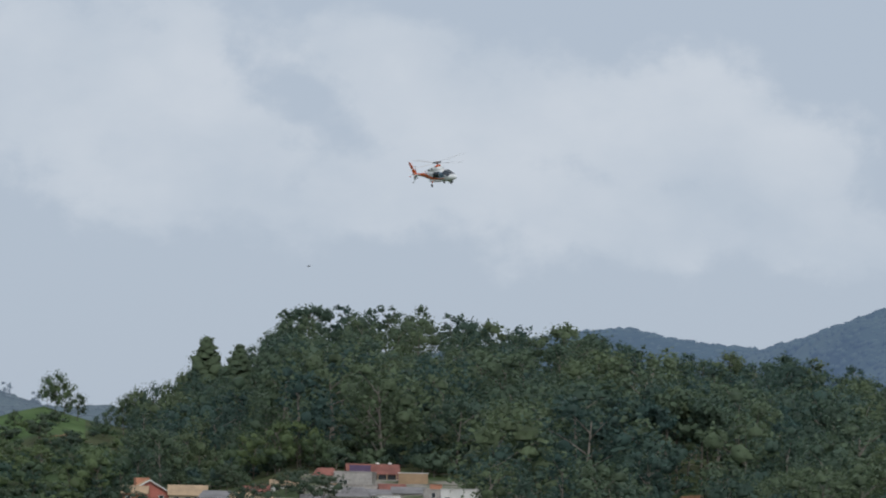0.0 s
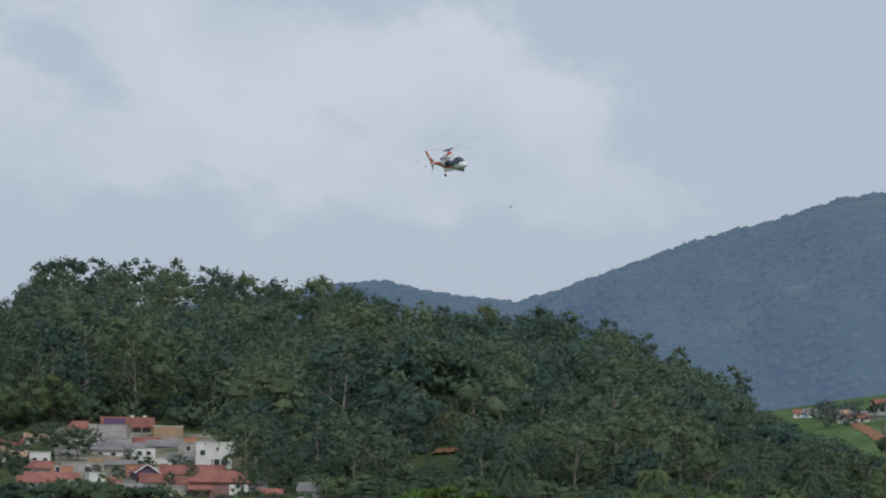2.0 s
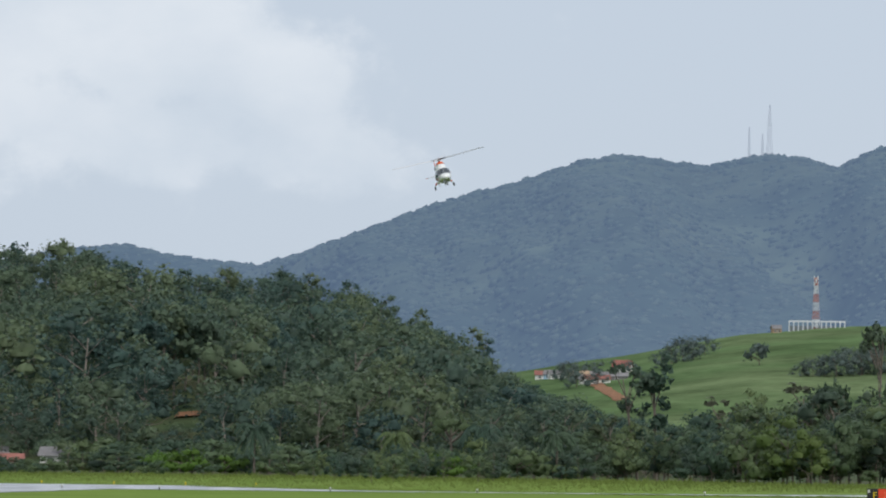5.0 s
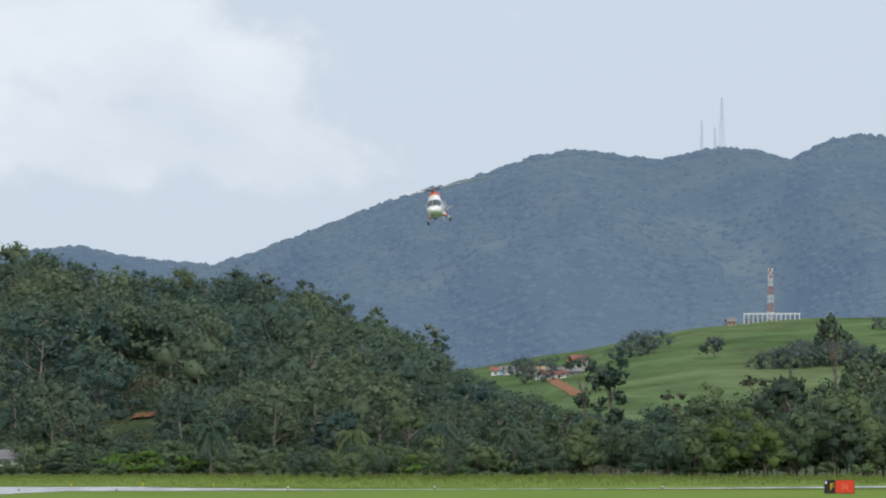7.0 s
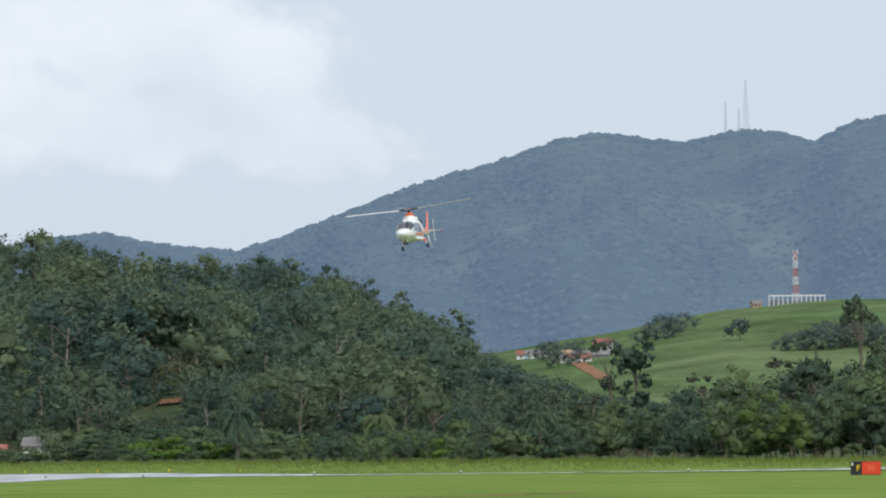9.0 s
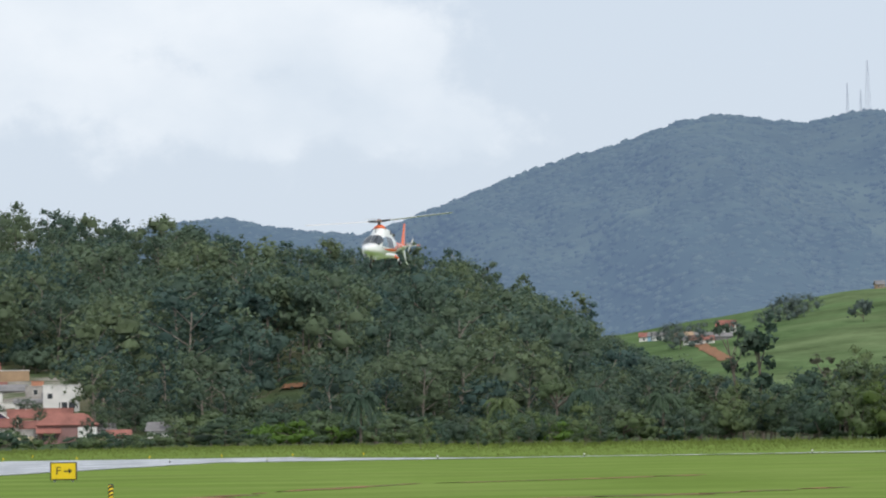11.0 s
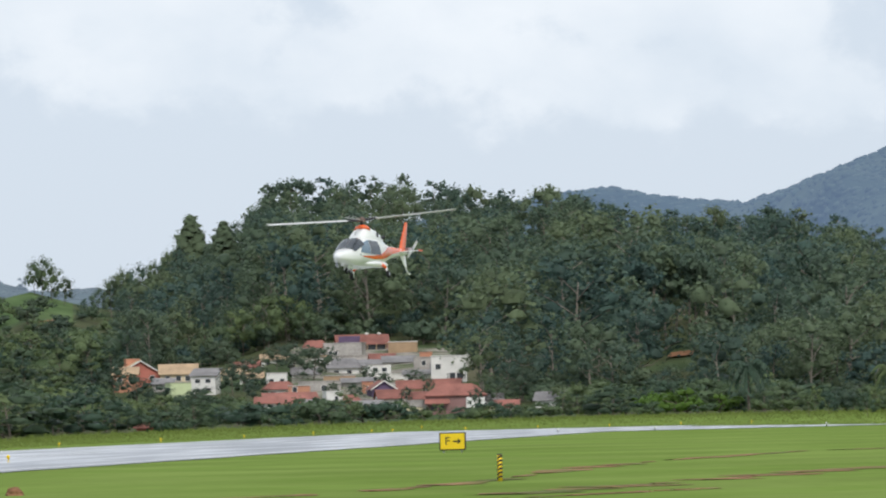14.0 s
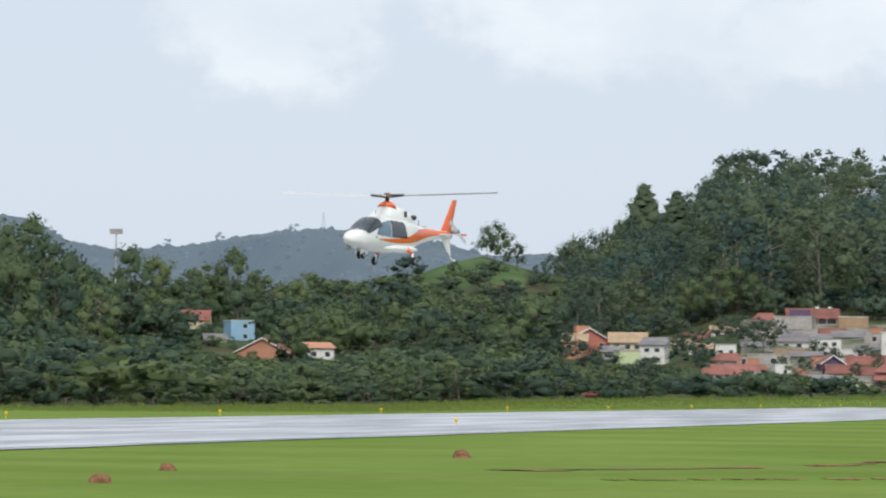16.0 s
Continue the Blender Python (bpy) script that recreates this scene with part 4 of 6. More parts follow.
house("low house with grey roof and white wall", 1.2, 905, 9.6, 6.2, 2.6, "w_white", "tile_grey", "gable", 6, -10, 0.5)
house("grey unrendered terrace wall", 4.42, 980, 9.9, 10.1, 7.0, "concrete", "concrete", "flat", 5, 0, 1.0, ((-0.3, 0.5), (0.1, 0.5)))
house("low cream boundary wall beside the grass", 2.06, 882, 5.0, 3.2, 1.0, "w_cream", "w_cream", "wall", 2)
house("grey terrace house with flat roof", 3.9, 990, 7.0, 11.0, 7.4, "concrete", "tile_grey", "shed", 5, 4, 0.7)
house("cream terrace house with dark windows", 3.1, 1000, 6.0, 12.6, 9.0, "w_white", "tile_grey", "shed", 5, 0, 0.7)
house("white terrace house with red tiles", 3.45, 930, 5.5, 7.6, 3.4, "w_white", "tile_red", "gable", 6, 8, 0.55)
house("small cream house with a red hip roof", 4.05, 925, 5.0, 6.6, 3.4, "w_cream", "tile_red", "hip", 6, -5, 0.55)
house("grey rendered house with a low sheet roof", 3.75, 905, 6.0, 5.2, 2.0, "concrete", "tile_grey", "shed", 6, 4, 0.7)
house("white house with dark grey gabled roof", 2.75, 1015, 5.0, 14.2, 10.6, "w_white", "tile_grey", "gable", 5, 0, 0.6)
house("cream house with a red tiled roof", 3.55, 1065, 6.0, 17.6, 13.8, "w_cream", "tile_red", "gable", 6, 5, 0.55)
house("pale house with a grey flat roof", 4.35, 1050, 6.0, 16.4, 12.6, "w_white", "concrete", "flat", 6, 0, 1.0, ((-0.2, 0.5), (0.2, 0.5)))
house("small house with faded red roof", 5.15, 930, 4.5, 6.6, 3.6, "w_white", "tile_red", "gable", 5, 0, 0.55)
house("weathered house under a tan roof", 5.6, 1050, 6.0, 14.4, 11.2, "w_cream", "tile_tan", "hip", 6, 0, 0.55)
house("white house with red tiles and veranda", 4.95, 985, 7.0, 10.4, 6.6, "w_white", "tile_red", "hip", 6, 6, 0.55)
house("unrendered brick terrace with flat roof", 4.15, 995, 7.5, 11.4, 7.8, "w_tan", "concrete", "flat", 5, 0, 1.0, ((-0.3, 0.5), (0.0, 0.5), (0.3, 0.5)))
house("white two-storey house with flat roof", 3.6, 1010, 5.5, 14.0, 9.4, "w_white", "concrete", "flat", 5, 5, 1.0, ((-0.2, 0.5), (0.2, 0.5)), 2)
house("pale concrete house with red tiled roof", 3.0, 925, 6.5, 7.0, 3.0, "concrete", "tile_red", "gable", 6, 0, 0.6)
house("white garden wall with gateway", 4.3, 905, 6.0, 4.6, 2.2, "w_white", "w_white", "wall", 2)
house("grey retaining wall below the houses", 3.5, 985, 9.0, 9.4, 6.4, "concrete", "concrete", "wall", 2)
house("tan retaining wall on the slope", 2.75, 950, 7.0, 8.2, 5.4, "w_tan", "w_tan", "wall", 2)
house("small white house with grey gabled roof", 2.1, 905, 5.0, 6.2, 2.6, "w_white", "tile_grey", "gable", 5, 5, 0.6)
house("white house with a long red roof", 5.25, 1065, 6.5, 16.6, 13.0, "w_white", "tile_red", "gable", 6, 0, 0.55)
# scattered houses in the valley
for lab, az, r, w, top, bot, wall, roof, style in (
        ("white house with small windows and grey roof", 4.6, 1020, 6.5, 14.0, 10.0, "w_white", "tile_grey", "gable"),
        ("grey concrete terrace below the houses", 4.05, 1012, 12.0, 10.6, 8.0, "concrete", "concrete", "flat"),
        ("white rendered terrace wall", 3.3, 1012, 11.0, 11.6, 9.0, "w_white", "w_white", "flat"),
        ("pale house under a red hip roof", 2.4, 940, 5.5, 8.2, 4.6, "w_white", "tile_red", "hip"),
        ("concrete yard wall with stains", 3.65, 940, 9.0, 5.6, 3.4, "concrete", "concrete", "flat"),
        ("white lean-to with grey sheet roof", 4.5, 925, 5.0, 5.8, 3.0, "w_white", "tile_grey", "shed"),
        ("cream lean-to with red tiles", 3.95, 905, 4.5, 4.4, 2.0, "w_cream", "tile_red", "shed"),
        ("grey garage block with flat roof", 3.05, 905, 6.5, 4.8, 1.8, "concrete", "concrete", "flat"),
        ("white garage block with flat roof", 3.45, 900, 4.0, 4.2, 1.6, "w_white", "concrete", "flat"),
        ("grey terrace wall under the high houses", 3.85, 1072, 15.0, 17.2, 14.2, "concrete", "concrete", "flat"),
        ("tan terrace wall under the high houses", 4.5, 1075, 9.0, 17.6, 14.6, "w_tan", "concrete", "flat"),
        ("white house with flat roof on the slope", 5.0, 1010, 5.0, 12.6, 9.0, "w_white", "concrete", "flat"),
        ("small pale house with tan roof", 5.35, 1025, 5.5, 13.2, 9.8, "w_white", "tile_tan", "gable"),
        ("pale grey annex with sheet roof", 6.55, 1040, 5.0, 12.4, 9.0, "concrete", "tile_grey", "shed"),
        ("pale orange house with tan roof", 7.05, 1060, 6.0, 15.6, 11.0, "w_orange", "tile_tan", "gable")):
    house(lab, az, r, w, top, bot, wall, roof, style, 5, (az * 37) % 16 - 8, 0.6)
house("cream house with steep red roof", 12.21, 1256, 8.0, 24.2, 17.6, "w_cream", "tile_red", "gable", 8, -8, 0.55)
house("light blue two-storey house with flat roof", 11.56, 1196, 7.0, 20.1, 14.2, "w_blue", "w_white", "flat", 8, 15, 1.0, ((0.1, 0.5),), 2)
house("low cream outbuilding with grey roof", 11.92, 1184, 6.3, 16.3, 13.2, "w_cream", "tile_grey", "gable", 5, 10, 0.5, ())
house("house with wide red gabled roof", 11.3, 1104, 14.1, 14.2, 7.6, "w_orange", "tile_red", "gable_front", 10, -14, 0.45, ())
house("white and orange house with tiled awning", 10.5, 1080, 7.0, 13.1, 8.5, "w_white", "w_orange", "shed", 6, 12, 0.7)
house("white gabled house under grey roof", 9.97, 1162, 6.2, 14.6, 11.0, "w_white", "tile_grey", "gable_front", 8, -30, 0.5, ())
house("small red-roofed house at the wood's edge", 9.02, 700, 4.0, 2.7, 0.0, "w_coral", "tile_red", "gable", 5, 0, 0.6, ((0.1, 0.4),))
house("salmon house with white terrace", 13.69, 1290, 9.0, 28.6, 24.0, "w_orange", "tile_red", "gable", 6, 0, 0.6)
house("long low white house on the slope", 13.3, 1288, 7.0, 26.6, 23.5, "w_white", "w_white", "flat", 4, 0, 1.0, ())
house("white house half hidden by trees", 13.05, 1242, 5.8, 20.5, 16.6, "w_white", "tile_grey", "gable", 5, 0, 0.6)
house("white shed seen between trees", 8.95, 1500, 5.0, 39.5, 36.0, "w_white", "w_white", "flat", 4, 0, 1.0, (), clear=False)


# ---- woods ----
# elevation of the hill wood's outline on its falling flank
FLANK_AZ = [-7.0, -6.4, -5.93, -5.09, -4.43, -3.7, -2.7, -1.87]
FLANK_EL = [0.72, 0.85, 1.02, 1.28, 1.62, 2.1, 2.6, 2.72]
# elevation that the valley's trees keep below, for the houses behind them
VALLEY_AZ = [-2, 7.0, 7.5, 9.6, 9.9, 12.4, 12.7, 13.9, 14.2, 17]
VALLEY_EL = [0.5, 0.3, 0.6, 0.6, 0.4, 0.42, 0.75, 0.85, 1.15, 1.2]


def build_woods():
    rng = np.random.RandomState(5)
    spots = []
    # hill wood
    for i in range(5200):
        az, r = rng.uniform(-7.0, 7.1), rng.uniform(900, 1480)
        if 2.25 < az < 7.4 and r < 1122 or 1.0 < az <= 2.25 and r < 930:
            continue
        if az < -5.2 and r > 1250:
            continue
        if -1.05 < az < 0.05 and 985 < r < 1135:
            continue
        x, y, z = polar(az, r)
        if any((x - s[2]) ** 2 + (y - s[3]) ** 2 < 190 for s in spots[-1400:]):
            continue
        if len(spots) >= 480:
            break
        kind = rng.choice(["broad", "gum"], p=[0.5, 0.5])
        h = rng.uniform(13, 19) if kind == "broad" else rng.uniform(14, 20)
        if r < 1340:
            h *= rng.uniform(0.95, 1.75)
        if r < 1000:
            h *= 0.75
        if -1.0 < az < 0.0 and r <= 985:
            h = min(h, 7.5)
        if az < -4:
            h *= 0.8
        if az > 5.2:
            h *= 0.72
        if r > 1260:
            h = min(h, 19)
        if az < -2.5:
            cap = 1.7 + r * math.tan(radians(interp(az, FLANK_AZ, FLANK_EL))) - z
            if cap < 5:
                continue
            h = min(h, cap * rng.uniform(0.88, 1.02))
        spots.append((kind + "_fine", rng.randint(4), x, y, z - 0.3, h, rng.uniform(1.05, 1.45), rng.uniform(0, 6.28), rng.rand()))
    for i in range(130):
        az, r = rng.uniform(0.9, 7.4), rng.uniform(1106, 1165)
        if not clear_of_houses(az, r):
            continue
        x, y, z = polar(az, r)
        spots.append(("bush", rng.randint(4), x, y, z - 0.4, rng.uniform(4, 8.5), rng.uniform(0.8, 1.2), rng.uniform(0, 6.28), rng.rand()))
    for i in range(90):
        az, r = rng.uniform(-6.5, 1.6), rng.uniform(900, 990)
        if -0.95 < az < -0.1:
            continue
        x, y, z = polar(az, r)
        spots.append(("bush", rng.randint(4), x, y, z - 0.4, rng.uniform(4, 8), rng.uniform(0.9, 1.4), rng.uniform(0, 6.28), rng.rand()))
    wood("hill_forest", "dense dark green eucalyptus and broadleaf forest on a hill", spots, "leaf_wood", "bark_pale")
    # belt between airfield, town and the left side
    spots = []
    for i in range(9000):
        az = rng.uniform(-2, 7.5) if rng.rand() < 0.3 else rng.uniform(7.5, 16.2)
        re = interp(az, EDGE_AZ, EDGE_R)
        r = rng.uniform(re + 25, 1420)
        if 7.4 < az < 9.2 and r > 1230:
            continue
        if az < 7.2 and r > (880 if az > 1.2 else 940):
            continue
        if 6.3 < az < 7.4 and 700 < r < 1085:
            continue
        tight = not clear_of_houses(az, r)
        if tight and (az < 9.5 or any(abs(az - a) < w + 0.1 and abs(r - d) < 16 for a, d, w in HOUSES)):
            continue
        x, y, z = polar(az, r)
        if any((x - s[2]) ** 2 + (y - s[3]) ** 2 < (40 if r < 700 else 80) for s in spots[-900:]):
            continue
        if len(spots) > 720:
            break
        if 1.2 < az < 7.2:
            h = (2.6 if az < 3.3 else 4.2) * rng.uniform(0.65, 1.15)
        else:
            cap = 1.7 + r * math.tan(radians(interp(az, VALLEY_AZ, VALLEY_EL))) - z if r < 1060 else 13.0
            h = max(2.2, min(cap, interp(r, [330, 520, 800, 1150], [6.5, 8.5, 11, 14])) * rng.uniform(0.6, 1.05))
        if tight:
            h = min(h, rng.uniform(2.4, 4.2))
        spots.append((rng.choice(["broad", "gum", "bush"], p=[0.6, 0.15, 0.25]), rng.randint(4), x, y, z - h * 0.1, h * 1.08, rng.uniform(1.2, 2.1) if r < 1000 else rng.uniform(1.0, 1.5), rng.uniform(0, 6.28), rng.rand()))
    # scrub filling the ground before the scattered houses
    for i in range(190):
        az, r = (rng.uniform(9.0, 12.8), rng.uniform(900, 1090)) if i % 3 else (rng.uniform(5.4, 7.3), rng.uniform(870, 985))
        x, y, z = polar(az, r)
        if any((x + math.sin(radians(a)) * d) ** 2 + (y - math.cos(radians(a)) * d) ** 2 < 130 for a, d, w in HOUSES):
            continue
        spots.append(("bush", rng.randint(4), x, y, z - 0.3, rng.uniform(2.4, 4.2), rng.uniform(1.1, 1.6), rng.uniform(0, 6.28), rng.rand()))
    wood("valley_wood", "mixed green trees and scrub beyond the airfield", spots, "leaf_near")


build_woods()


def palm(at, high, seed):
    """A feathery palm: ringed trunk, arching fronds with hanging leaflets."""
    rng = np.random.RandomState(seed + 60)
    t = thing("palm", "feathery palm with drooping fronds by the grass", "palm tree", "palms by the grass", at=at)
    tv, tq = tube_arrays([(0, 0, -0.2), (rng.uniform(-0.2, 0.2), 0.1, high * 0.4), (0, 0, high * 0.78)], [0.2, 0.16, 0.13], 8)
    me = mesh_np("trunk", tv, tq, smooth=True)
    me.materials.append(M["bark"])
    new("trunk", me).parent = t
    V = []
    for k in range(20):
        a = k * 2.4 + rng.uniform(-0.3, 0.3)
        out, rise = np.array([math.cos(a), math.sin(a), 0]), rng.uniform(0.1, 1.0)
        side = np.array([-math.sin(a), math.cos(a), 0])
        span = high * 0.34
        spine = [np.array([0, 0, high * 0.78]) + out * span * f + np.array([0, 0, span * (rise * 1.3 * f - 1.35 * f * f)]) for f in np.linspace(0, 1, 12)]
        for i in range(11):
            p, q = spine[i], spine[i + 1]
            for sg in (-1, 1):
                tip = side * sg * span * 0.16 * rng.uniform(0.6, 1.1) + np.array([0, 0, -span * rng.uniform(0.12, 0.26)])
                V += [p, q, q + tip, p * 0.5 + q * 0.5 + tip * 1.1]
    me = mesh_np("fronds", np.array(V), np.arange(len(V)).reshape(-1, 4))
    me.materials.append(M["leaf_near"])
    new("fronds", me).parent = t


def build_trees():
    rng = random.Random(11)
    pl = lambda name, label, kind, az, r, h, leaf, wide=1.0, bark="bark", group="", lean=(0, 0): plant(name, label, kind, rng.randrange(8), polar(az, r), h, leaf, bark, wide, rng.uniform(0, 360), group, lean)
    sunk = lambda az, r, d: (*polar(az, r)[:2], polar(az, r)[2] - d)
    # belt along the right of the airfield
    for i in range(175):
        az = -rng.uniform(2.2, 11.6)
        r = rng.uniform(438, 545)
        tall = interp(-az, [2.2, 4, 6, 7, 7.8, 9.0, 10.1, 12], [4.0, 6.0, 7.5, 9.0, 11.0, 14.6, 16.5, 17.5])
        h = tall * rng.uniform(0.6, 1.0) * interp(r, [438, 545], [0.62, 1.05])
        kind = rng.choice(["broad_belt", "broad_belt", "broad_belt", "gum_belt", "bush"])
        if kind == "bush":
            h = min(h, 4.5)
        pl("tree", "dark green broadleaf tree in the belt beside the airfield", kind, az, r, h, rng.choice(["leaf_near", "leaf_near", "leaf_dark"]), rng.uniform(0.9, 1.3), group="trees beside the airfield")
    for az, r, h, w in ((-0.1, 545, 3.6, 1.5), (-0.55, 540, 4.2, 1.5), (-1.0, 542, 3.2, 1.4), (-3.2, 500, 3.2, 1.3), (-3.7, 490, 3.8, 1.3), (-4.1, 480, 3.2, 1.3), (-4.6, 470, 2.6, 1.3), (-7.6, 440, 5.2, 0.8), (-8.2, 436, 5.8, 0.8), (-8.7, 436, 4.4, 0.9)):
        pl("bush", "bright green leafy bush at the grass edge", "bush", az, r, h, "leaf_bright" if az > -5 else "leaf_near", w, group="bushes at the grass edge")
    for i in range(34):
        az = -rng.uniform(-7, 11.5)
        r = interp(az, EDGE_AZ, EDGE_R) + rng.uniform(4, 18)
        pl("bush", "low green shrub at the grass edge", "bush", az, r, rng.uniform(1.2, 2.4), "leaf_near", rng.uniform(1.0, 1.6), group="bushes at the grass edge")
    pl("tree", "tall sparse tree with bare limbs", "snag", -6.85, 540, 16.5, "leaf_near", 1.1)
    pl("tree", "leaning bare-limbed tree in the belt", "snag", -6.6, 538, 15.5, "leaf_dark", 0.9, lean=(0, 8))
    pl("tree", "tall dark flat-topped tree above the belt", "flattop", -9.82, 500, 20.0, "leaf_dark", 0.8)
    pl("tree", "slender tree rising above the belt", "gum_belt", -8.2, 500, 12.0, "leaf_near", 0.8)
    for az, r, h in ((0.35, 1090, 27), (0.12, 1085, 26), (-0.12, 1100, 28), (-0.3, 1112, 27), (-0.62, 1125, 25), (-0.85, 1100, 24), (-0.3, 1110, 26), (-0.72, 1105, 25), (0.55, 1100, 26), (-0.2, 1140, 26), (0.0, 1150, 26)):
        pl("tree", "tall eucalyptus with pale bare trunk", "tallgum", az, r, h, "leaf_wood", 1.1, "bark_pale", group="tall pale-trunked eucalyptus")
    for k, (az, r, h) in enumerate(((-1.4, 540, 7.8), (-3.3, 500, 6.4), (-4.46, 490, 7.6), (-5.5, 470, 6.4))):
        palm(polar(az, r), h, k)
    # town trees
    for az, r, h, w in ((4.5, 1010, 9, 1.3), (4.75, 1025, 9, 1.5), (5.0, 1040, 7, 1.4), (5.45, 1000, 9, 1.2), (5.6, 985, 8, 1.1), (5.3, 960, 7, 1.2), (5.8, 1090, 9, 1.3), (6.7, 1100, 9, 1.2), (3.55, 990, 4, 1.2), (3.75, 1005, 4.5, 1.1), (3.1, 985, 4.5, 1.2), (2.95, 945, 6, 0.6), (3.25, 925, 5, 0.7), (2.3, 890, 6, 0.6), (2.0, 905, 8, 1.1), (1.7, 930, 9, 1.1), (3.95, 945, 4, 1.4), (4.25, 960, 3.5, 1.4), (6.9, 1000, 8, 1.2), (7.2, 1040, 9, 1.2), (6.6, 960, 6, 1.4), (6.1, 930, 6, 1.4)):
        pl("tree", "dark green garden tree between the houses", "broad_fine", az, r, h, "leaf_dark", w * 1.15, group="garden trees in the town")
    for az, r, h, w in ((5.75, 1112, 11, 0.9), (5.45, 1118, 14, 1.0), (5.15, 1112, 15, 1.0), (4.85, 1116, 14, 1.0), (4.62, 1112, 11, 0.9)):
        pl("tree", "large spreading tree above the houses", "broad_belt", az, r, h, "leaf_near", w, group="spreading trees above the town")
    # pasture trees
    def slope_r(az, el):
        """Distance at which the pasture shows at an elevation."""
        rs = np.linspace(1520, 2390, 200)
        return float(rs[np.argmin(np.abs(np.degrees(np.arctan2(ground_np(np.full(200, az), rs) - 1.7, rs)) - el))])
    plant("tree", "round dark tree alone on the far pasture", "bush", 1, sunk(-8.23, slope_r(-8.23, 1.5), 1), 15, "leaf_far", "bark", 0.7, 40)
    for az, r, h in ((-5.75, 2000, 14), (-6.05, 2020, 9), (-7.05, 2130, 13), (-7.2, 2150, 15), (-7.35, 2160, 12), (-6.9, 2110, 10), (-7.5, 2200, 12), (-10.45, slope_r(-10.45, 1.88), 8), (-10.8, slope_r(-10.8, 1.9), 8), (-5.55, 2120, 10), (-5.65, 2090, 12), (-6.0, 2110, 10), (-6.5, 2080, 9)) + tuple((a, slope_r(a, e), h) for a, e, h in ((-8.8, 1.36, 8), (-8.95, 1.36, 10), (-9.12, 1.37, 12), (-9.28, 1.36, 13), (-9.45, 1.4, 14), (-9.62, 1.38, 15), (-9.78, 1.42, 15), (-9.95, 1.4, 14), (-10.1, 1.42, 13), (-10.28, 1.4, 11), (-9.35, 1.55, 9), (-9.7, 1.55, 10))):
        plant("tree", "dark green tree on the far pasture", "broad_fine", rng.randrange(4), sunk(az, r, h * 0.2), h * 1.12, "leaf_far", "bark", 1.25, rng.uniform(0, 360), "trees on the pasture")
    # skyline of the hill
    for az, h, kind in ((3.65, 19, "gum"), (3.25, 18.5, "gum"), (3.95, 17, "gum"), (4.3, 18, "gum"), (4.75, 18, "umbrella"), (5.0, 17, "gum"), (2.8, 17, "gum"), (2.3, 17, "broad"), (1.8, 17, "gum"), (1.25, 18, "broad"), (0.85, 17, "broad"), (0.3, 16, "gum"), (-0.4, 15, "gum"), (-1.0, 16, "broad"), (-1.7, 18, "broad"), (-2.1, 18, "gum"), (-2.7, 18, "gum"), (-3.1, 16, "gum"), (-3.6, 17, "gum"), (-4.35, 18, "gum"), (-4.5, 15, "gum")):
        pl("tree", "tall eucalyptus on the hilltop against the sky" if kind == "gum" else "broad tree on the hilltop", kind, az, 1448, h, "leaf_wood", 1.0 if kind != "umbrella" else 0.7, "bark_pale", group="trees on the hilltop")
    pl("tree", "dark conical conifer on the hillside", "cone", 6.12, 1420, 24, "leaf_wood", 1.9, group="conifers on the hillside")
    pl("tree", "dark conical conifer on the hillside", "cone", 5.68, 1410, 18.5, "leaf_wood", 2.0, group="conifers on the hillside")
    pl("tree", "lone spreading tree on the grassy hill", "broad_fine", 8.15, 1440, 15, "leaf_near", 0.75)
    pl("tree", "spreading tree on the grassy hill", "broad_fine", 8.02, 1438, 13, "leaf_near", 0.8)
    pl("tree", "spreading tree on the grassy hill", "broad_fine", 8.25, 1444, 11.5, "leaf_near", 0.8)
    pl("tree", "small tree on the grassy hill", "broad_fine", 7.85, 1430, 10.5, "leaf_dark", 0.9)
    pl("tree", "small tree on the grassy hill", "broad", 8.7, 1380, 7, "leaf_near", 1.0)
    pl("tree", "dark tree on the grassy hillside", "broad", 8.35, 1300, 9, "leaf_dark", 1.1)
    for i in range(75):
        pl("bush", "green shrub on the grassy hillside", "bush", rng.uniform(7.2, 9.9), rng.uniform(1000, 1400), rng.uniform(2.5, 6.5), rng.choice(["leaf_near", "leaf_dark"]), rng.uniform(0.9, 1.5), group="shrubs on the grassy hillside")
    for az, r, h, w in ((13.1, 1150, 16, 1.1), (13.4, 1160, 15, 1.1), (12.8, 1190, 15, 1.1), (12.0, 1290, 15, 1.1), (11.1, 1180, 14, 1.1), (10.6, 1190, 12, 1.2), (10.1, 1200, 12, 1.1), (9.75, 1180, 15, 0.8), (9.3, 1200, 13, 0.9)):
        pl("tree", "tall broad tree rising over the valley wood", "broad", az, r, h, "leaf_near", w, group="tall trees in the valley")
    # the high trees at the valley's far side, by the elevation of their tops
    for az, r, el, w in ((14.75, 1150, 2.35, 0.7), (14.5, 1180, 2.4, 0.75), (14.95, 1170, 2.4, 0.8), (14.2, 1160, 2.15, 0.7), (13.95, 1190, 1.85, 0.8), (13.6, 1200, 1.7, 0.9), (13.05, 1300, 1.95, 0.7), (12.75, 1310, 1.8, 0.8), (12.3, 1310, 1.6, 0.9), (11.63, 1290, 1.98, 0.75), (11.2, 1290, 1.55, 0.9), (10.8, 1290, 1.5, 0.9), (15.3, 1180, 2.3, 0.8), (14.6, 1060, 1.8, 0.9), (14.1, 1070, 1.55, 0.9), (15.1, 1070, 1.75, 0.9), (13.5, 1120, 1.4, 0.9)):
        g = polar(az, r)[2]
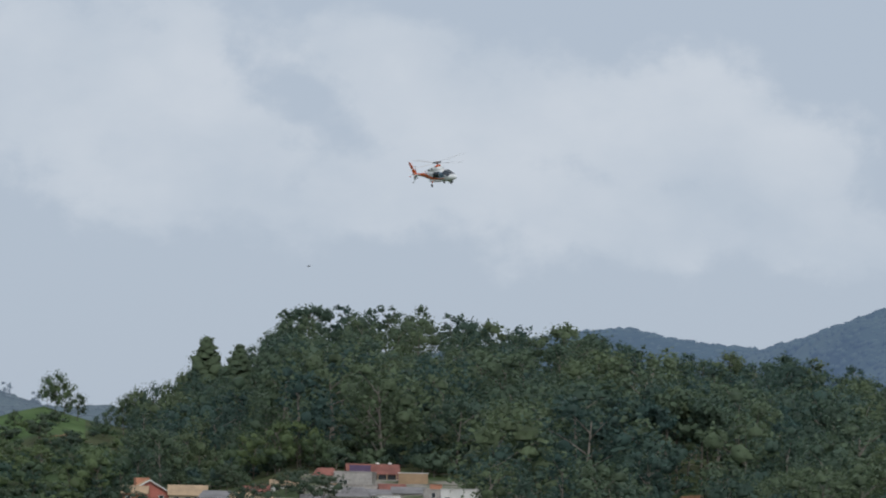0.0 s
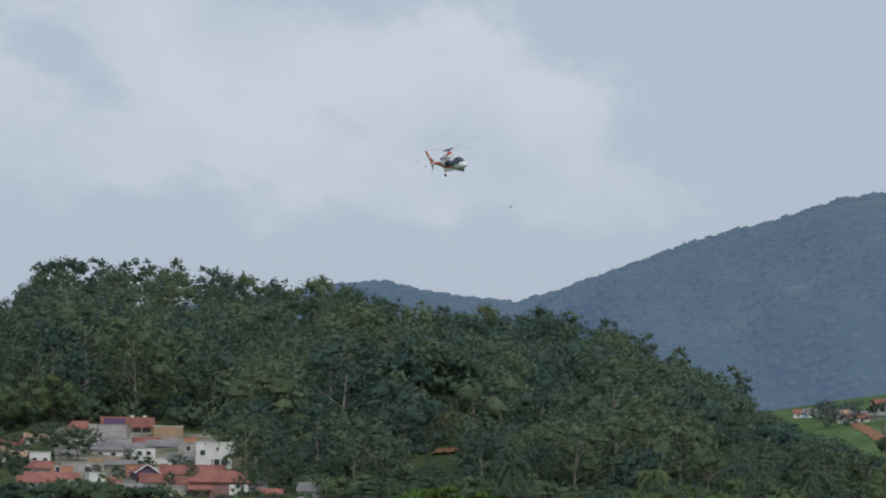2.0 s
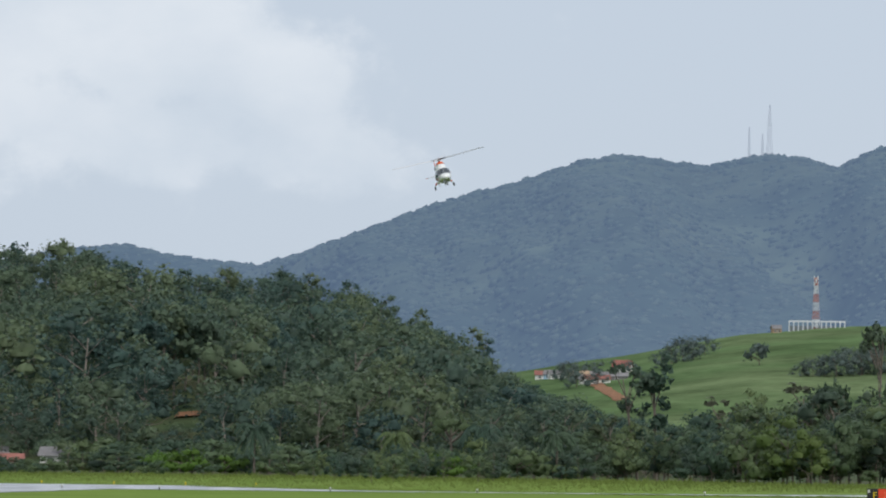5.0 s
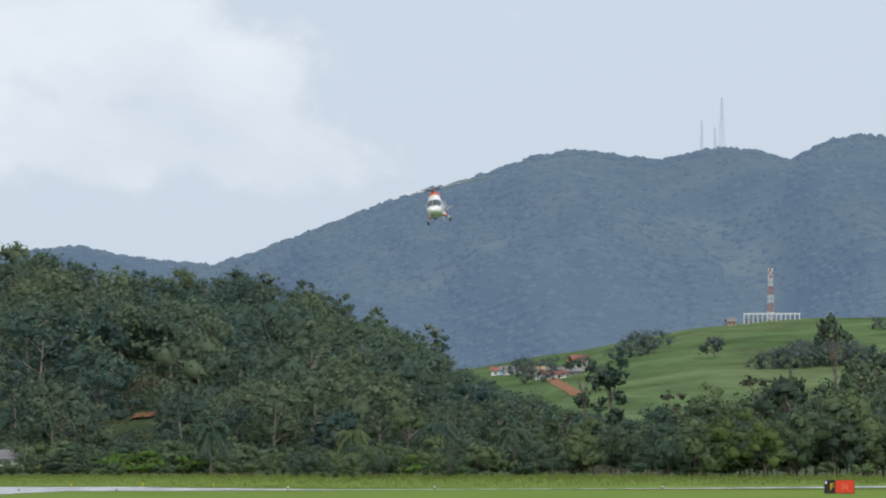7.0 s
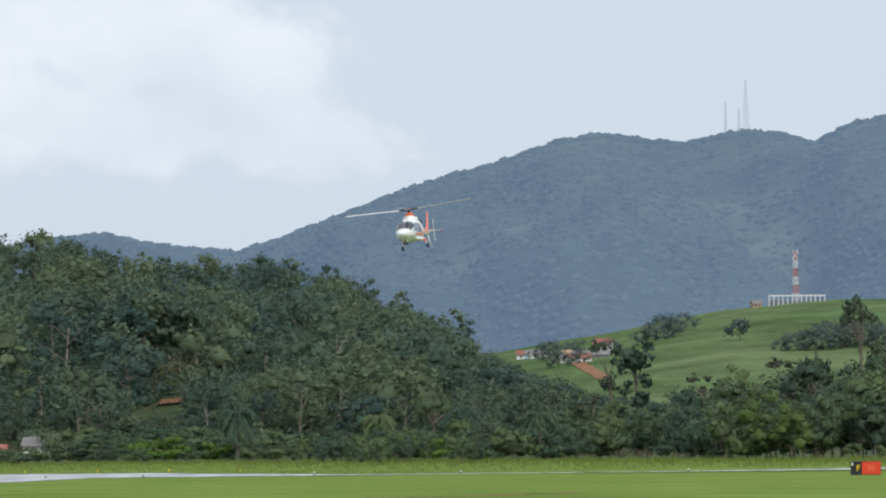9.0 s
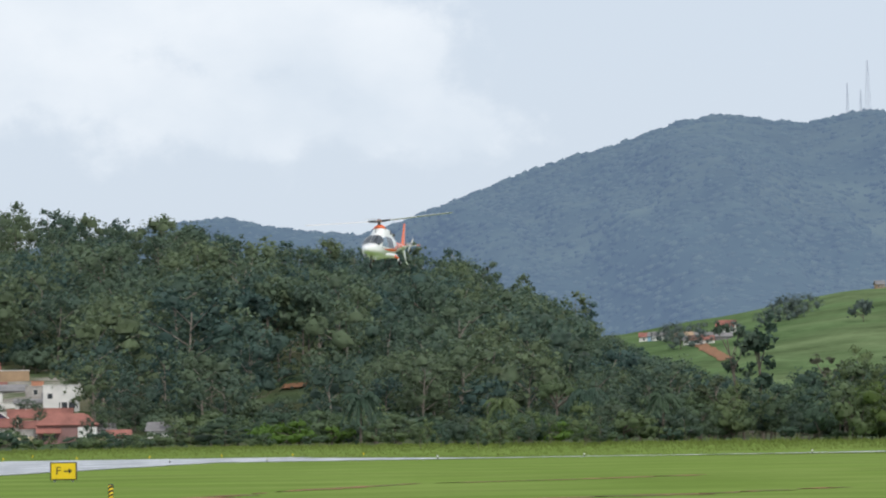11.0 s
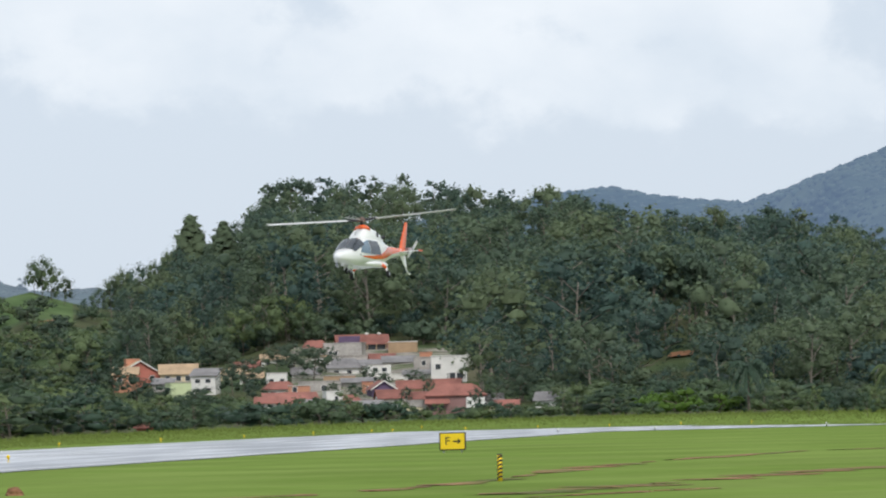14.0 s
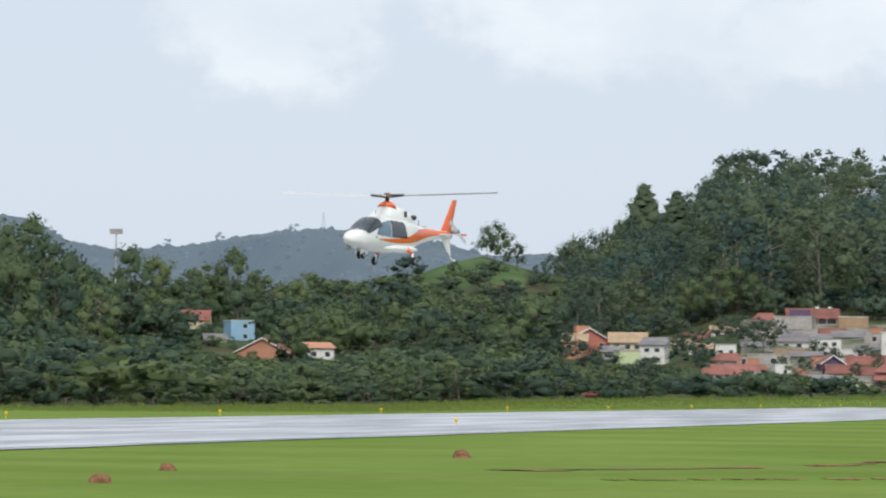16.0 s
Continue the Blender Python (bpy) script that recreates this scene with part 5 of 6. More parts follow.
        pl("tree", "tall broad tree rising over the valley wood", "broad_belt", az, r, 1.7 + r * math.tan(radians(el)) - g, "leaf_near", w, group="tall trees in the valley")
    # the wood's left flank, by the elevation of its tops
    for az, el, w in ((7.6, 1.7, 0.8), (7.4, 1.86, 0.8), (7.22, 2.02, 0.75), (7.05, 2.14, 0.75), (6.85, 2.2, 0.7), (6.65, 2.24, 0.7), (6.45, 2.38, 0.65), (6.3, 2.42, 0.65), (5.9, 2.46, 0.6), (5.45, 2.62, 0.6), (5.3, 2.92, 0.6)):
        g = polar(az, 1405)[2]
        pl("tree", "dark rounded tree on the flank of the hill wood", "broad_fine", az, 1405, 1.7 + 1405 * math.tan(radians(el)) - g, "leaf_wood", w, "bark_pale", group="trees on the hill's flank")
    # rounded bright tree and flat acacias in the belt
    pl("tree", "rounded olive-green tree in front of the belt", "broad_belt", -8.62, 436, 7.6, "leaf_olive", 1.15)
    pl("tree", "low rounded olive-green tree in front of the belt", "broad_belt", -8.95, 434, 5.4, "leaf_olive", 1.1)
    pl("tree", "flat-topped acacia over the belt", "umbrella", -9.25, 520, 13.6, "leaf_near", 0.42)
    pl("tree", "spreading flat acacia in the belt", "umbrella", -9.6, 475, 8.0, "leaf_near", 0.75)
    pl("tree", "broad flat-crowned tree by the grass", "umbrella", -4.05, 530, 8.6, "leaf_near", 0.8)
    for az, r, h in ((-7.75, 520, 10.5), (-8.9, 520, 12.4), (-6.2, 520, 8.0), (-10.3, 510, 14.0), (-10.8, 500, 14.5)):
        pl("tree", "thin brownish half-bare tree in the belt", "snag", az, r, h, "leaf_brown", 1.5, group="half-bare trees in the belt")
    # trees on the skyline of the distant hills, haze painted on as glow
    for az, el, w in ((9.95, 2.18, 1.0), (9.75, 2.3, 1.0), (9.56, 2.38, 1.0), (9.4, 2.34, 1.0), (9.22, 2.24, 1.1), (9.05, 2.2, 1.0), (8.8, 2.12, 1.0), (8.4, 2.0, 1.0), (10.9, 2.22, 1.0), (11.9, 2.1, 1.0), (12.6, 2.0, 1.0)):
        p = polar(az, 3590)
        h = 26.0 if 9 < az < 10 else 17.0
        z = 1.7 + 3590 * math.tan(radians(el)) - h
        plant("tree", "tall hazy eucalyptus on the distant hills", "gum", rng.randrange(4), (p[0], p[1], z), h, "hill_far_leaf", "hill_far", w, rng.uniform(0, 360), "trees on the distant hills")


build_trees()


# ---- helicopter ----
SEC_Y = [3.95, 3.85, 3.6, 3.2, 2.75, 2.25, 1.75, 1.2, 0.0, -1.0, -1.8, -2.6, -3.6, -5.0, -6.2, -6.75]
SEC_W = [0.04, 0.22, 0.42, 0.6, 0.71, 0.78, 0.81, 0.82, 0.82, 0.8, 0.7, 0.52, 0.36, 0.26, 0.19, 0.1]
SEC_B = [1.12, 1.0, 0.9, 0.78, 0.7, 0.64, 0.61, 0.6, 0.6, 0.64, 0.76, 0.98, 1.22, 1.42, 1.52, 1.56]
SEC_T = [1.2, 1.34, 1.46, 1.58, 1.74, 2.08, 2.3, 2.38, 2.4, 2.4, 2.32, 2.12, 1.98, 1.92, 1.88, 1.84]
POWER = 2.7


def hull(y):
    ys = SEC_Y[::-1]
    w, b, t = (interp(y, ys, s[::-1]) for s in (SEC_W, SEC_B, SEC_T))
    return w, b, t


def hull_smooth(y):
    out = [0, 0, 0]
    for k, g in ((-0.22, 0.2), (0, 0.6), (0.22, 0.2)):
        h = hull(min(3.95, max(-6.75, y + k)))
        out = [o + g * v for o, v in zip(out, h)]
    if y > 3.7:
        out = list(hull(y))
    return out


def hull_point(y, th, off=0.0):
    """A point of the body's skin; th runs from the top (0) round by the right side."""
    w, b, t = hull_smooth(y)
    c, s = math.cos(th), math.sin(th)
    p = 2 / POWER
    x = math.copysign(abs(s) ** p, s) * (w + off)
    z = (b + t) / 2 + math.copysign(abs(c) ** p, c) * ((t - b) / 2 + off)
    return Vector((x, y, z))


def side_point(y, z, side, off=0.0):
    w, b, t = hull_smooth(y)
    f = min(0.999, abs((z - (b + t) / 2) / ((t - b) / 2)))
    return Vector((side * ((1 - f ** POWER) ** (1 / POWER) * w + off), y, z))


def patch(parent, name, corners, side, mat, off, label="", nu=14, nv=8):
    """A panel on the body's side between four corners (y, z): rear low, front low, front high, rear high."""
    a, b, c, d = corners
    bm = bmesh.new()

    def at(u, v):
        y = (a[0] * (1 - u) + b[0] * u) * (1 - v) + (d[0] * (1 - u) + c[0] * u) * v
        z = (a[1] * (1 - u) + b[1] * u) * (1 - v) + (d[1] * (1 - u) + c[1] * u) * v
        return side_point(y, z, side, off)
    grid_shell(bm, at, nu, nv)
    return part(name, bm, mat, parent, label, True)


def wing_panel(bm, root, tip, thick):
    """A tapered fin between two chords, each (front point, rear point)."""
    vs = []
    for (f, r), th in ((root, thick), (tip, thick * 0.5)):
        f, r = Vector(f), Vector(r)
        n = (r - f).cross(Vector(tip[0]) - Vector(root[0])).normalized()
        for k, g in ((0, 0.15), (0.25, 1.0), (0.7, 0.7), (1, 0.1)):
            p = f.lerp(r, k)
            vs.append((bm.verts.new(p + n * th * g / 2), bm.verts.new(p - n * th * g / 2)))
    for i in range(3):
        for s in (0, 1):
            bm.faces.new((vs[i][s], vs[i + 1][s], vs[i + 5][s], vs[i + 4][s]))
    for a, b in ((0, 4), (3, 7)):
        bm.faces.new((vs[a][0], vs[a][1], vs[b][1], vs[b][0]))
    for base in (0, 4):
        for i in range(3):
            bm.faces.new((vs[base + i][0], vs[base + i + 1][0], vs[base + i + 1][1], vs[base + i][1]))
    bmesh.ops.recalc_face_normals(bm, faces=bm.faces)
    return bm


def wheel(parent, at, r, wide):
    bm = bmesh.new()
    tube(bm, (at[0] - wide / 2, at[1], at[2]), (at[0] + wide / 2, at[1], at[2]), r, r, 20)
    bmesh.ops.bevel(bm, geom=[e for e in bm.edges if e.calc_length() < 0.12 and abs(e.verts[0].co.x - e.verts[1].co.x) < 1e-5], offset=0.03, segments=2, affect="EDGES")
    t = part("wheel", bm, "rubber", parent, "black rubber tyre", True)
    bm = bmesh.new()
    tube(bm, (at[0] - wide / 2 - 0.01, at[1], at[2]), (at[0] + wide / 2 + 0.01, at[1], at[2]), r * 0.5, r * 0.5, 14)
    part("rim", bm, "metal", t)


def build_helicopter():
    h = thing("helicopter", "white and orange twin-engine helicopter flying with its wheels down", "helicopter")
    # body skin
    bm = bmesh.new()
    ys = [3.95 - 10.7 * i / 90 for i in range(91)]
    ring = 40
    rows = [[bm.verts.new(hull_point(y, 2 * math.pi * k / ring)) for k in range(ring)] for y in ys]
    for i in range(90):
        for k in range(ring):
            bm.faces.new((rows[i][k], rows[i][(k + 1) % ring], rows[i + 1][(k + 1) % ring], rows[i + 1][k]))
    bm.faces.new(rows[0][::-1])
    bm.faces.new(rows[-1])
    bmesh.ops.recalc_face_normals(bm, faces=bm.faces)
    body = part("fuselage", bm, "white", h, "glossy white fuselage", True)
    for s in (1, -1):
        # orange band sweeping from the cabin door up to the tail
        bm = bmesh.new()
        lo_y, lo_z = [-6.5, -5, -3.6, -2.4, -1.2, 0.2, 1.4, 2.2], [1.72, 1.66, 1.5, 1.28, 1.12, 1.06, 1.12, 1.2]
        hi_y, hi_z = [-6.5, -5, -3.6, -2.4, -1.6, -0.9, 0.2, 1.4, 2.2], [1.84, 1.88, 1.93, 1.86, 1.62, 1.42, 1.28, 1.24, 1.22]

        def band(u, v, s=s):
            y = -6.5 + 8.7 * u
            z0, z1 = interp(y, lo_y, lo_z), interp(y, hi_y, hi_z)
            return side_point(y, z0 + (z1 - z0) * v, s, 0.012)
        grid_shell(bm, band, 60, 6)
        part("stripe", bm, "orange", body, "orange stripe", True)
        patch(h, "door_window", [(0.98, 1.34), (2.36, 1.42), (1.95, 1.98), (0.98, 2.18)], s, "glass_pale", 0.014, "pale reflecting door window")
        patch(h, "cabin_window", [(-0.7, 1.32), (0.92, 1.34), (0.92, 2.18), (-0.45, 2.12)], s, "glass", 0.014, "dark tinted cabin window")
        bm = bmesh.new()

        def front(u, v, s=s):
            y = 3.0 - 1.2 * v + 0.12 * u * (1 - v)
            th0, th1 = 0.004, 1.18 + 0.12 * v - 0.1 * u * v
            return hull_point(y - 0.18 * u * u * (1 - v), s * (th0 + (th1 - th0) * u), 0.03)
        grid_shell(bm, front, 26, 26)
        part("windscreen", bm, "glass", h, "dark windscreen pane", True)
        # door outlines
        for y in (0.98, 1.88, -0.75):
            bm = bmesh.new()
            grid_shell(bm, lambda u, v, y=y, s=s: side_point(y + 0.02 * v, 0.85 + 1.32 * u, s, 0.008), 16, 1)
            part("door_seam", bm, "metal", body, "", True)
        # main wheel leg with its sponson
        bm = bmesh.new()
        tube(bm, (s * 0.7, -0.78, 0.86), (s * 1.02, -0.85, 0.56), 0.11, 0.08, 12)
        leg = part("main_gear_fairing", bm, "orange", h, "orange landing gear fairing", True)
        bm = bmesh.new()
        tube(bm, (s * 1.02, -0.85, 0.62), (s * 1.06, -0.85, 0.2), 0.06, 0.045, 10)
        part("main_gear_leg", bm, "white", leg, "white landing gear leg", True)
        wheel(leg, (s * 1.12, -0.85, 0.21), 0.21, 0.16)
        bm = bmesh.new()
        bmesh.ops.create_uvsphere(bm, u_segments=20, v_segments=12, radius=1.0, matrix=Matrix.LocRotScale((s * 0.62, -0.35, 0.8), None, (0.22, 1.75, 0.2)))
        part("sponson", bm, "white", body, "white wheel sponson", True)
        bm = bmesh.new()
        wing_panel(bm, ((s * 0.2, -5.0, 1.68), (s * 0.2, -5.75, 1.68)), ((s * 1.42, -5.2, 1.68), (s * 1.42, -5.7, 1.68)), 0.09)
        st = part("stabilizer", bm, "white", h, "white tailplane")
        bm = bmesh.new()
        box(bm, s * 1.43 - 0.03, s * 1.43 + 0.03, -5.72, -5.18, 1.63, 1.73, 0.02)
        part("end_plate", bm, "orange", st, "orange tailplane tip")
        # engine exhaust and intake
        bm = bmesh.new()
        tube(bm, (s * 0.36, -1.5, 2.4), (s * 0.52, -1.95, 2.4), 0.1, 0.12, 14, False)
        ex = part("exhaust", bm, "dark", h, "dark exhaust pipe", True)
        bm = bmesh.new()
        tube(bm, (s * 0.46, -1.8, 2.4), (s * 0.47, -1.82, 2.4), 0.1, 0.1, 14)
        part("exhaust_core", bm, "black", ex)
        bm = bmesh.new()
        box(bm, s * 0.6 - 0.02, s * 0.6 + 0.02, -0.95, -0.72, 2.38, 2.68, 0.015)
        part("intake", bm, "dark", h, "dark engine intake")
        bm = bmesh.new()
        bmesh.ops.create_uvsphere(bm, u_segments=10, v_segments=6, radius=0.07, matrix=Matrix.Translation((s * 0.72, 2.35, 1.3)))
        part("fuel_cap", bm, "dark", body, "", True)
    # engine deck
    cy = [1.55, 1.3, 0.8, 0.3, -0.4, -1.2, -1.9, -2.5, -2.75]
    cw = [0.1, 0.36, 0.55, 0.62, 0.63, 0.6, 0.5, 0.3, 0.1]
    ct = [2.32, 2.44, 2.7, 2.92, 2.96, 2.86, 2.64, 2.3, 2.12]
    bm = bmesh.new()

    def deck(u, v):
        y = 1.55 - 4.3 * u
        w, t = interp(-y, [-a for a in cy], cw), interp(-y, [-a for a in cy], ct)
        a = math.pi * (v - 0.5)
        p = 2 / 2.6
        return Vector((math.copysign(abs(math.sin(a)) ** p, a) * w, y, 2.05 + (t - 2.05) * abs(math.cos(a)) ** p))
    grid_shell(bm, deck, 44, 20)
    part("engine_cowling", bm, "white", h, "white engine cowling", True)
    bm = bmesh.new()
    tube(bm, (0, 0.0, 2.8), (0, -0.05, 3.08), 0.5, 0.34, 24)
    bmesh.ops.bevel(bm, geom=[e for e in bm.edges if e.verts[0].co.z > 3.0 and e.verts[1].co.z > 3.0], offset=0.08, segments=3, affect="EDGES")
    part("mast_fairing", bm, "orange", h, "orange rotor mast fairing", True)
    bm = bmesh.new()
    tube(bm, (0, 0, 2.95), (0, 0, 3.36), 0.12, 0.1, 14)
    part("mast", bm, "dark", h, "dark rotor mast", True)
    # tail
    bm = bmesh.new()
    wing_panel(bm, ((0, -5.6, 1.8), (0, -6.65, 1.75)), ((0, -6.85, 3.5), (0, -7.3, 3.5)), 0.17)
    part("tail_fin", bm, "orange", h, "swept orange tail fin")
    bm = bmesh.new()
    wing_panel(bm, ((0, -5.7, 1.55), (0, -6.6, 1.58)), ((0, -6.35, 0.85), (0, -6.75, 0.8)), 0.14)
    part("ventral_fin", bm, "white", h, "white lower fin")
    bm = bmesh.new()
    pts = [(0, -6.55, 0.85), (0, -6.75, 0.55), (0, -7.0, 0.42), (0, -7.3, 0.44)]
    for a, b in zip(pts, pts[1:]):
        tube(bm, a, b, 0.045, 0.04, 8)
    part("tail_skid", bm, "white", h, "curved white tail skid", True)
    bm = bmesh.new()
    tube(bm, (-0.1, -6.55, 1.85), (-0.52, -6.55, 1.85), 0.13, 0.09, 12)
    part("tail_gearbox", bm, "metal", h, "", True)
    # nose gear
    bm = bmesh.new()
    tube(bm, (0, 2.4, 0.8), (0, 2.5, 0.42), 0.06, 0.05, 10)
    tube(bm, (0, 2.05, 0.78), (0, 2.45, 0.55), 0.03, 0.03, 8)
    box(bm, -0.16, -0.13, 2.1, 2.8, 0.45, 0.72, 0.005)
    box(bm, 0.13, 0.16, 2.1, 2.8, 0.45, 0.72, 0.005)
    leg = part("nose_gear_leg", bm, "white", h, "white nose gear leg with open doors")
    for s in (-0.11, 0.11):
        wheel(leg, (s, 2.5, 0.4), 0.18, 0.1)
    # small fittings
    for at, hi, nm in (((0, 1.2, 2.4), 0.28, "antenna"), ((0, -3.2, 1.98), 0.35, "antenna"), ((0.2, 3.0, 1.6), 0.18, "wiper"), ((0, 0.8, 0.3), 0.3, "antenna")):
        bm = bmesh.new()
        tube(bm, at, (at[0], at[1] - 0.1, at[2] + hi), 0.03, 0.012, 6)
        part(nm, bm, "dark", h)
    bm = bmesh.new()
    bmesh.ops.create_uvsphere(bm, u_segments=14, v_segments=8, radius=0.16, matrix=Matrix.Translation((0.3, 3.3, 0.74)))
    part("landing_light", bm, "metal", h, "landing light under the nose", True)
    # main rotor, turning
    rotor = new("main_rotor")
    rotor.parent = h
    rotor.matrix_basis = pose(0, 0, 3.4)
    bm = bmesh.new()
    tube(bm, (0, 0, -0.1), (0, 0, 0.06), 0.26, 0.22, 20)
    bmesh.ops.create_uvsphere(bm, u_segments=16, v_segments=8, radius=0.17, matrix=Matrix.LocRotScale((0, 0, 0.07), None, (1, 1, 0.6)))
    hub = new("hub", bpy.data.meshes.new("hub"))
    bm.to_mesh(hub.data)
    bm.free()
    hub.data.materials.append(M["hub_paint"])
    hub.parent = rotor
    bl = bmesh.new()
    prof = [(0.0, 0.0), (0.05, 0.022), (0.13, 0.026), (0.22, 0.016), (0.33, 0.0), (0.13, -0.014)]
    stations = [(0.75, 0.35), (0.95, 0.9), (1.4, 1.0), (4.9, 1.0), (5.3, 0.85), (5.5, 0.45)]
    prev = None
    for r, k in stations:
        cone = 0.03 * r
        ringv = [bl.verts.new((-(c - 0.12) * k, r, z * 1.6 + cone - 0.2 * (c - 0.12))) for c, z in prof]
        if prev:
            for i in range(len(prof)):
                bl.faces.new((prev[i], prev[(i + 1) % len(prof)], ringv[(i + 1) % len(prof)], ringv[i]))
        else:
            bl.faces.new(ringv)
        prev = ringv
    bl.faces.new(prev[::-1])
    bmesh.ops.recalc_face_normals(bl, faces=bl.faces)
    blade = bpy.data.meshes.new("blade")
    bl.to_mesh(blade)
    bl.free()
    blade.materials.append(M["blade_paint"])
    gb = bmesh.new()
    tube(gb, (0, 0.18, 0.0), (0, 0.85, 0.04), 0.09, 0.06, 10)
    grip = bpy.data.meshes.new("grip")
    gb.to_mesh(grip)
    gb.free()
    grip.materials.append(M["dark"])
    for k in range(4):
        for nm, me in (("blade", blade), ("grip", grip)):
            o = new(nm, me)
            o.parent = rotor
            o.matrix_basis = pose(0, 0, 0, 0, 0, 90 * k)
    # tail rotor, turning
    tail = new("tail_rotor")
    tail.parent = h
    tail.matrix_basis = pose(-0.5, -6.55, 1.85)
    bm = bmesh.new()
    tube(bm, (-0.06, 0, 0), (0.06, 0, 0), 0.12, 0.12, 12)
    o = part("hub", bm, "metal", tail)
    for s in (0, 180):
        bm = bmesh.new()
        box(bm, -0.012, 0.012, -0.1, 0.1, 0.12, 1.0, 0.008)
        o = part("tail_blade", bm, "blade_paint", tail)
        o.matrix_basis = pose(0, 0, 0, s, 0, 0)
    return h, rotor, tail


HELICOPTER, ROTOR, TAIL_ROTOR = build_helicopter()


# ---- airfield signs and markers ----
def sign_text(parent, text, at, size, mat, turn=0.0):
    cu = bpy.data.curves.new("lettering", "FONT")
    cu.body, cu.size, cu.align_x, cu.align_y, cu.extrude = text, size, "CENTER", "CENTER", 0.004
    tmp = bpy.data.objects.new("lettering", cu)
    scene.collection.objects.link(tmp)
    me = bpy.data.meshes.new_from_object(tmp.evaluated_get(bpy.context.evaluated_depsgraph_get()))
    bpy.data.objects.remove(tmp)
    me.materials.clear()
    me.materials.append(M[mat])
    o = new("lettering", me)
    o.parent = parent
    o.matrix_basis = pose(*at, 90, 0, turn)
    return o


def build_signs():
    s = thing("taxiway_sign", "yellow taxiway sign with black letter F and arrow", "sign", at=(-8.7, 189.2, 0), turn=2.6)
    bm = bmesh.new()
    box(bm, -0.6, 0.6, 0, 0.2, 0.1, 0.9, 0.02)
    body = part("housing", bm, "black", s, "black sign housing")
    bm = bmesh.new()
    box(bm, -0.55, 0.53, -0.02, 0.0, 0.15, 0.85)
    part("face", bm, "yellow", s, "yellow sign face")
    sign_text(s, "F", (-0.24, -0.026, 0.5), 0.52, "black")
    bm = bmesh.new()
    box(bm, 0.02, 0.28, -0.03, -0.022, 0.465, 0.525)
    vs = [bm.verts.new(p) for p in ((0.22, -0.028, 0.62), (0.38, -0.028, 0.495), (0.22, -0.028, 0.37), (0.22, -0.028, 0.45), (0.27, -0.028, 0.495), (0.22, -0.028, 0.54))]
    bm.faces.new(vs)
    part("arrow", bm, "black", s, "black arrow")
    for x in (-0.4, 0.4):
        bm = bmesh.new()
        tube(bm, (x, 0.1, -0.05), (x, 0.1, 0.12), 0.04, 0.04, 8)
        part("leg", bm, "metal", s)
    # holding position sign
    s = thing("holding_sign", "black and red runway holding sign with yellow letter F", "sign", at=(49.0, 280.7, 0), turn=-9.9)
    bm = bmesh.new()
    box(bm, -1.02, 1.02, 0, 0.2, 0.06, 0.98, 0.02)
    part("housing", bm, "black", s, "black sign housing")
    bm = bmesh.new()
    box(bm, -0.26, 0.99, -0.02, 0.0, 0.1, 0.95)
    part("face", bm, "red", s, "bright red sign face")
    sign_text(s, "F", (-0.5, -0.02, 0.5), 0.62, "yellow")
    sign_text(s, "36", (0.35, -0.026, 0.52), 0.55, "red_digit")
    bm = bmesh.new()
    box(bm, -0.96, -0.84, -0.012, 0.0, 0.7, 0.9)
    part("plate", bm, "w_white", s, "small white plate")
    for x in (-0.8, 0.8):
        bm = bmesh.new()
        tube(bm, (x, 0.1, -0.05), (x, 0.1, 0.08), 0.04, 0.04, 8)
        part("leg", bm, "metal", s)
    # striped marker post
    p = thing("marker_post", "yellow and black striped marker post in bare earth", "post", at=(-3.7, 105.9, 0))
    bm = bmesh.new()
    tube(bm, (0, 0, -0.05), (0, 0, 0.66), 0.065, 0.062, 14)
    part("post", bm, "yellow", p, "", True)
    for k in range(6):
        bm = bmesh.new()
        vs = []
        for i in range(15):
            a = 2 * math.pi * i / 14
            z = 0.05 + 0.1 * k + 0.05 * math.cos(a + 0.9)
            vs.append((bm.verts.new((0.069 * math.cos(a), 0.069 * math.sin(a), z)), bm.verts.new((0.069 * math.cos(a), 0.069 * math.sin(a), z + 0.05))))
        for i in range(14):
            bm.faces.new((vs[i][0], vs[i + 1][0], vs[i + 1][1], vs[i][1]))
        part("stripe", bm, "black", p, "", True)
    bm = bmesh.new()
    tube(bm, (0, 0, 0.655), (0, 0, 0.685), 0.068, 0.055, 14)
    part("cap", bm, "black", p)


build_signs()


def edge_light():
    t = thing("edge_light", "small yellow runway edge marker light", "light", "runway edge lights")
    bm = bmesh.new()
    tube(bm, (0, 0, 0), (0, 0, 0.2), 0.03, 0.025, 8)
    part("stem", bm, "yellow", t)
    bm = bmesh.new()
    bmesh.ops.create_uvsphere(bm, u_segments=10, v_segments=6, radius=0.085, matrix=Matrix.LocRotScale((0, 0, 0.26), None, (1, 1, 1.1)))
    part("lamp", bm, "yellow", t, "yellow glass lamp", True)
    return t


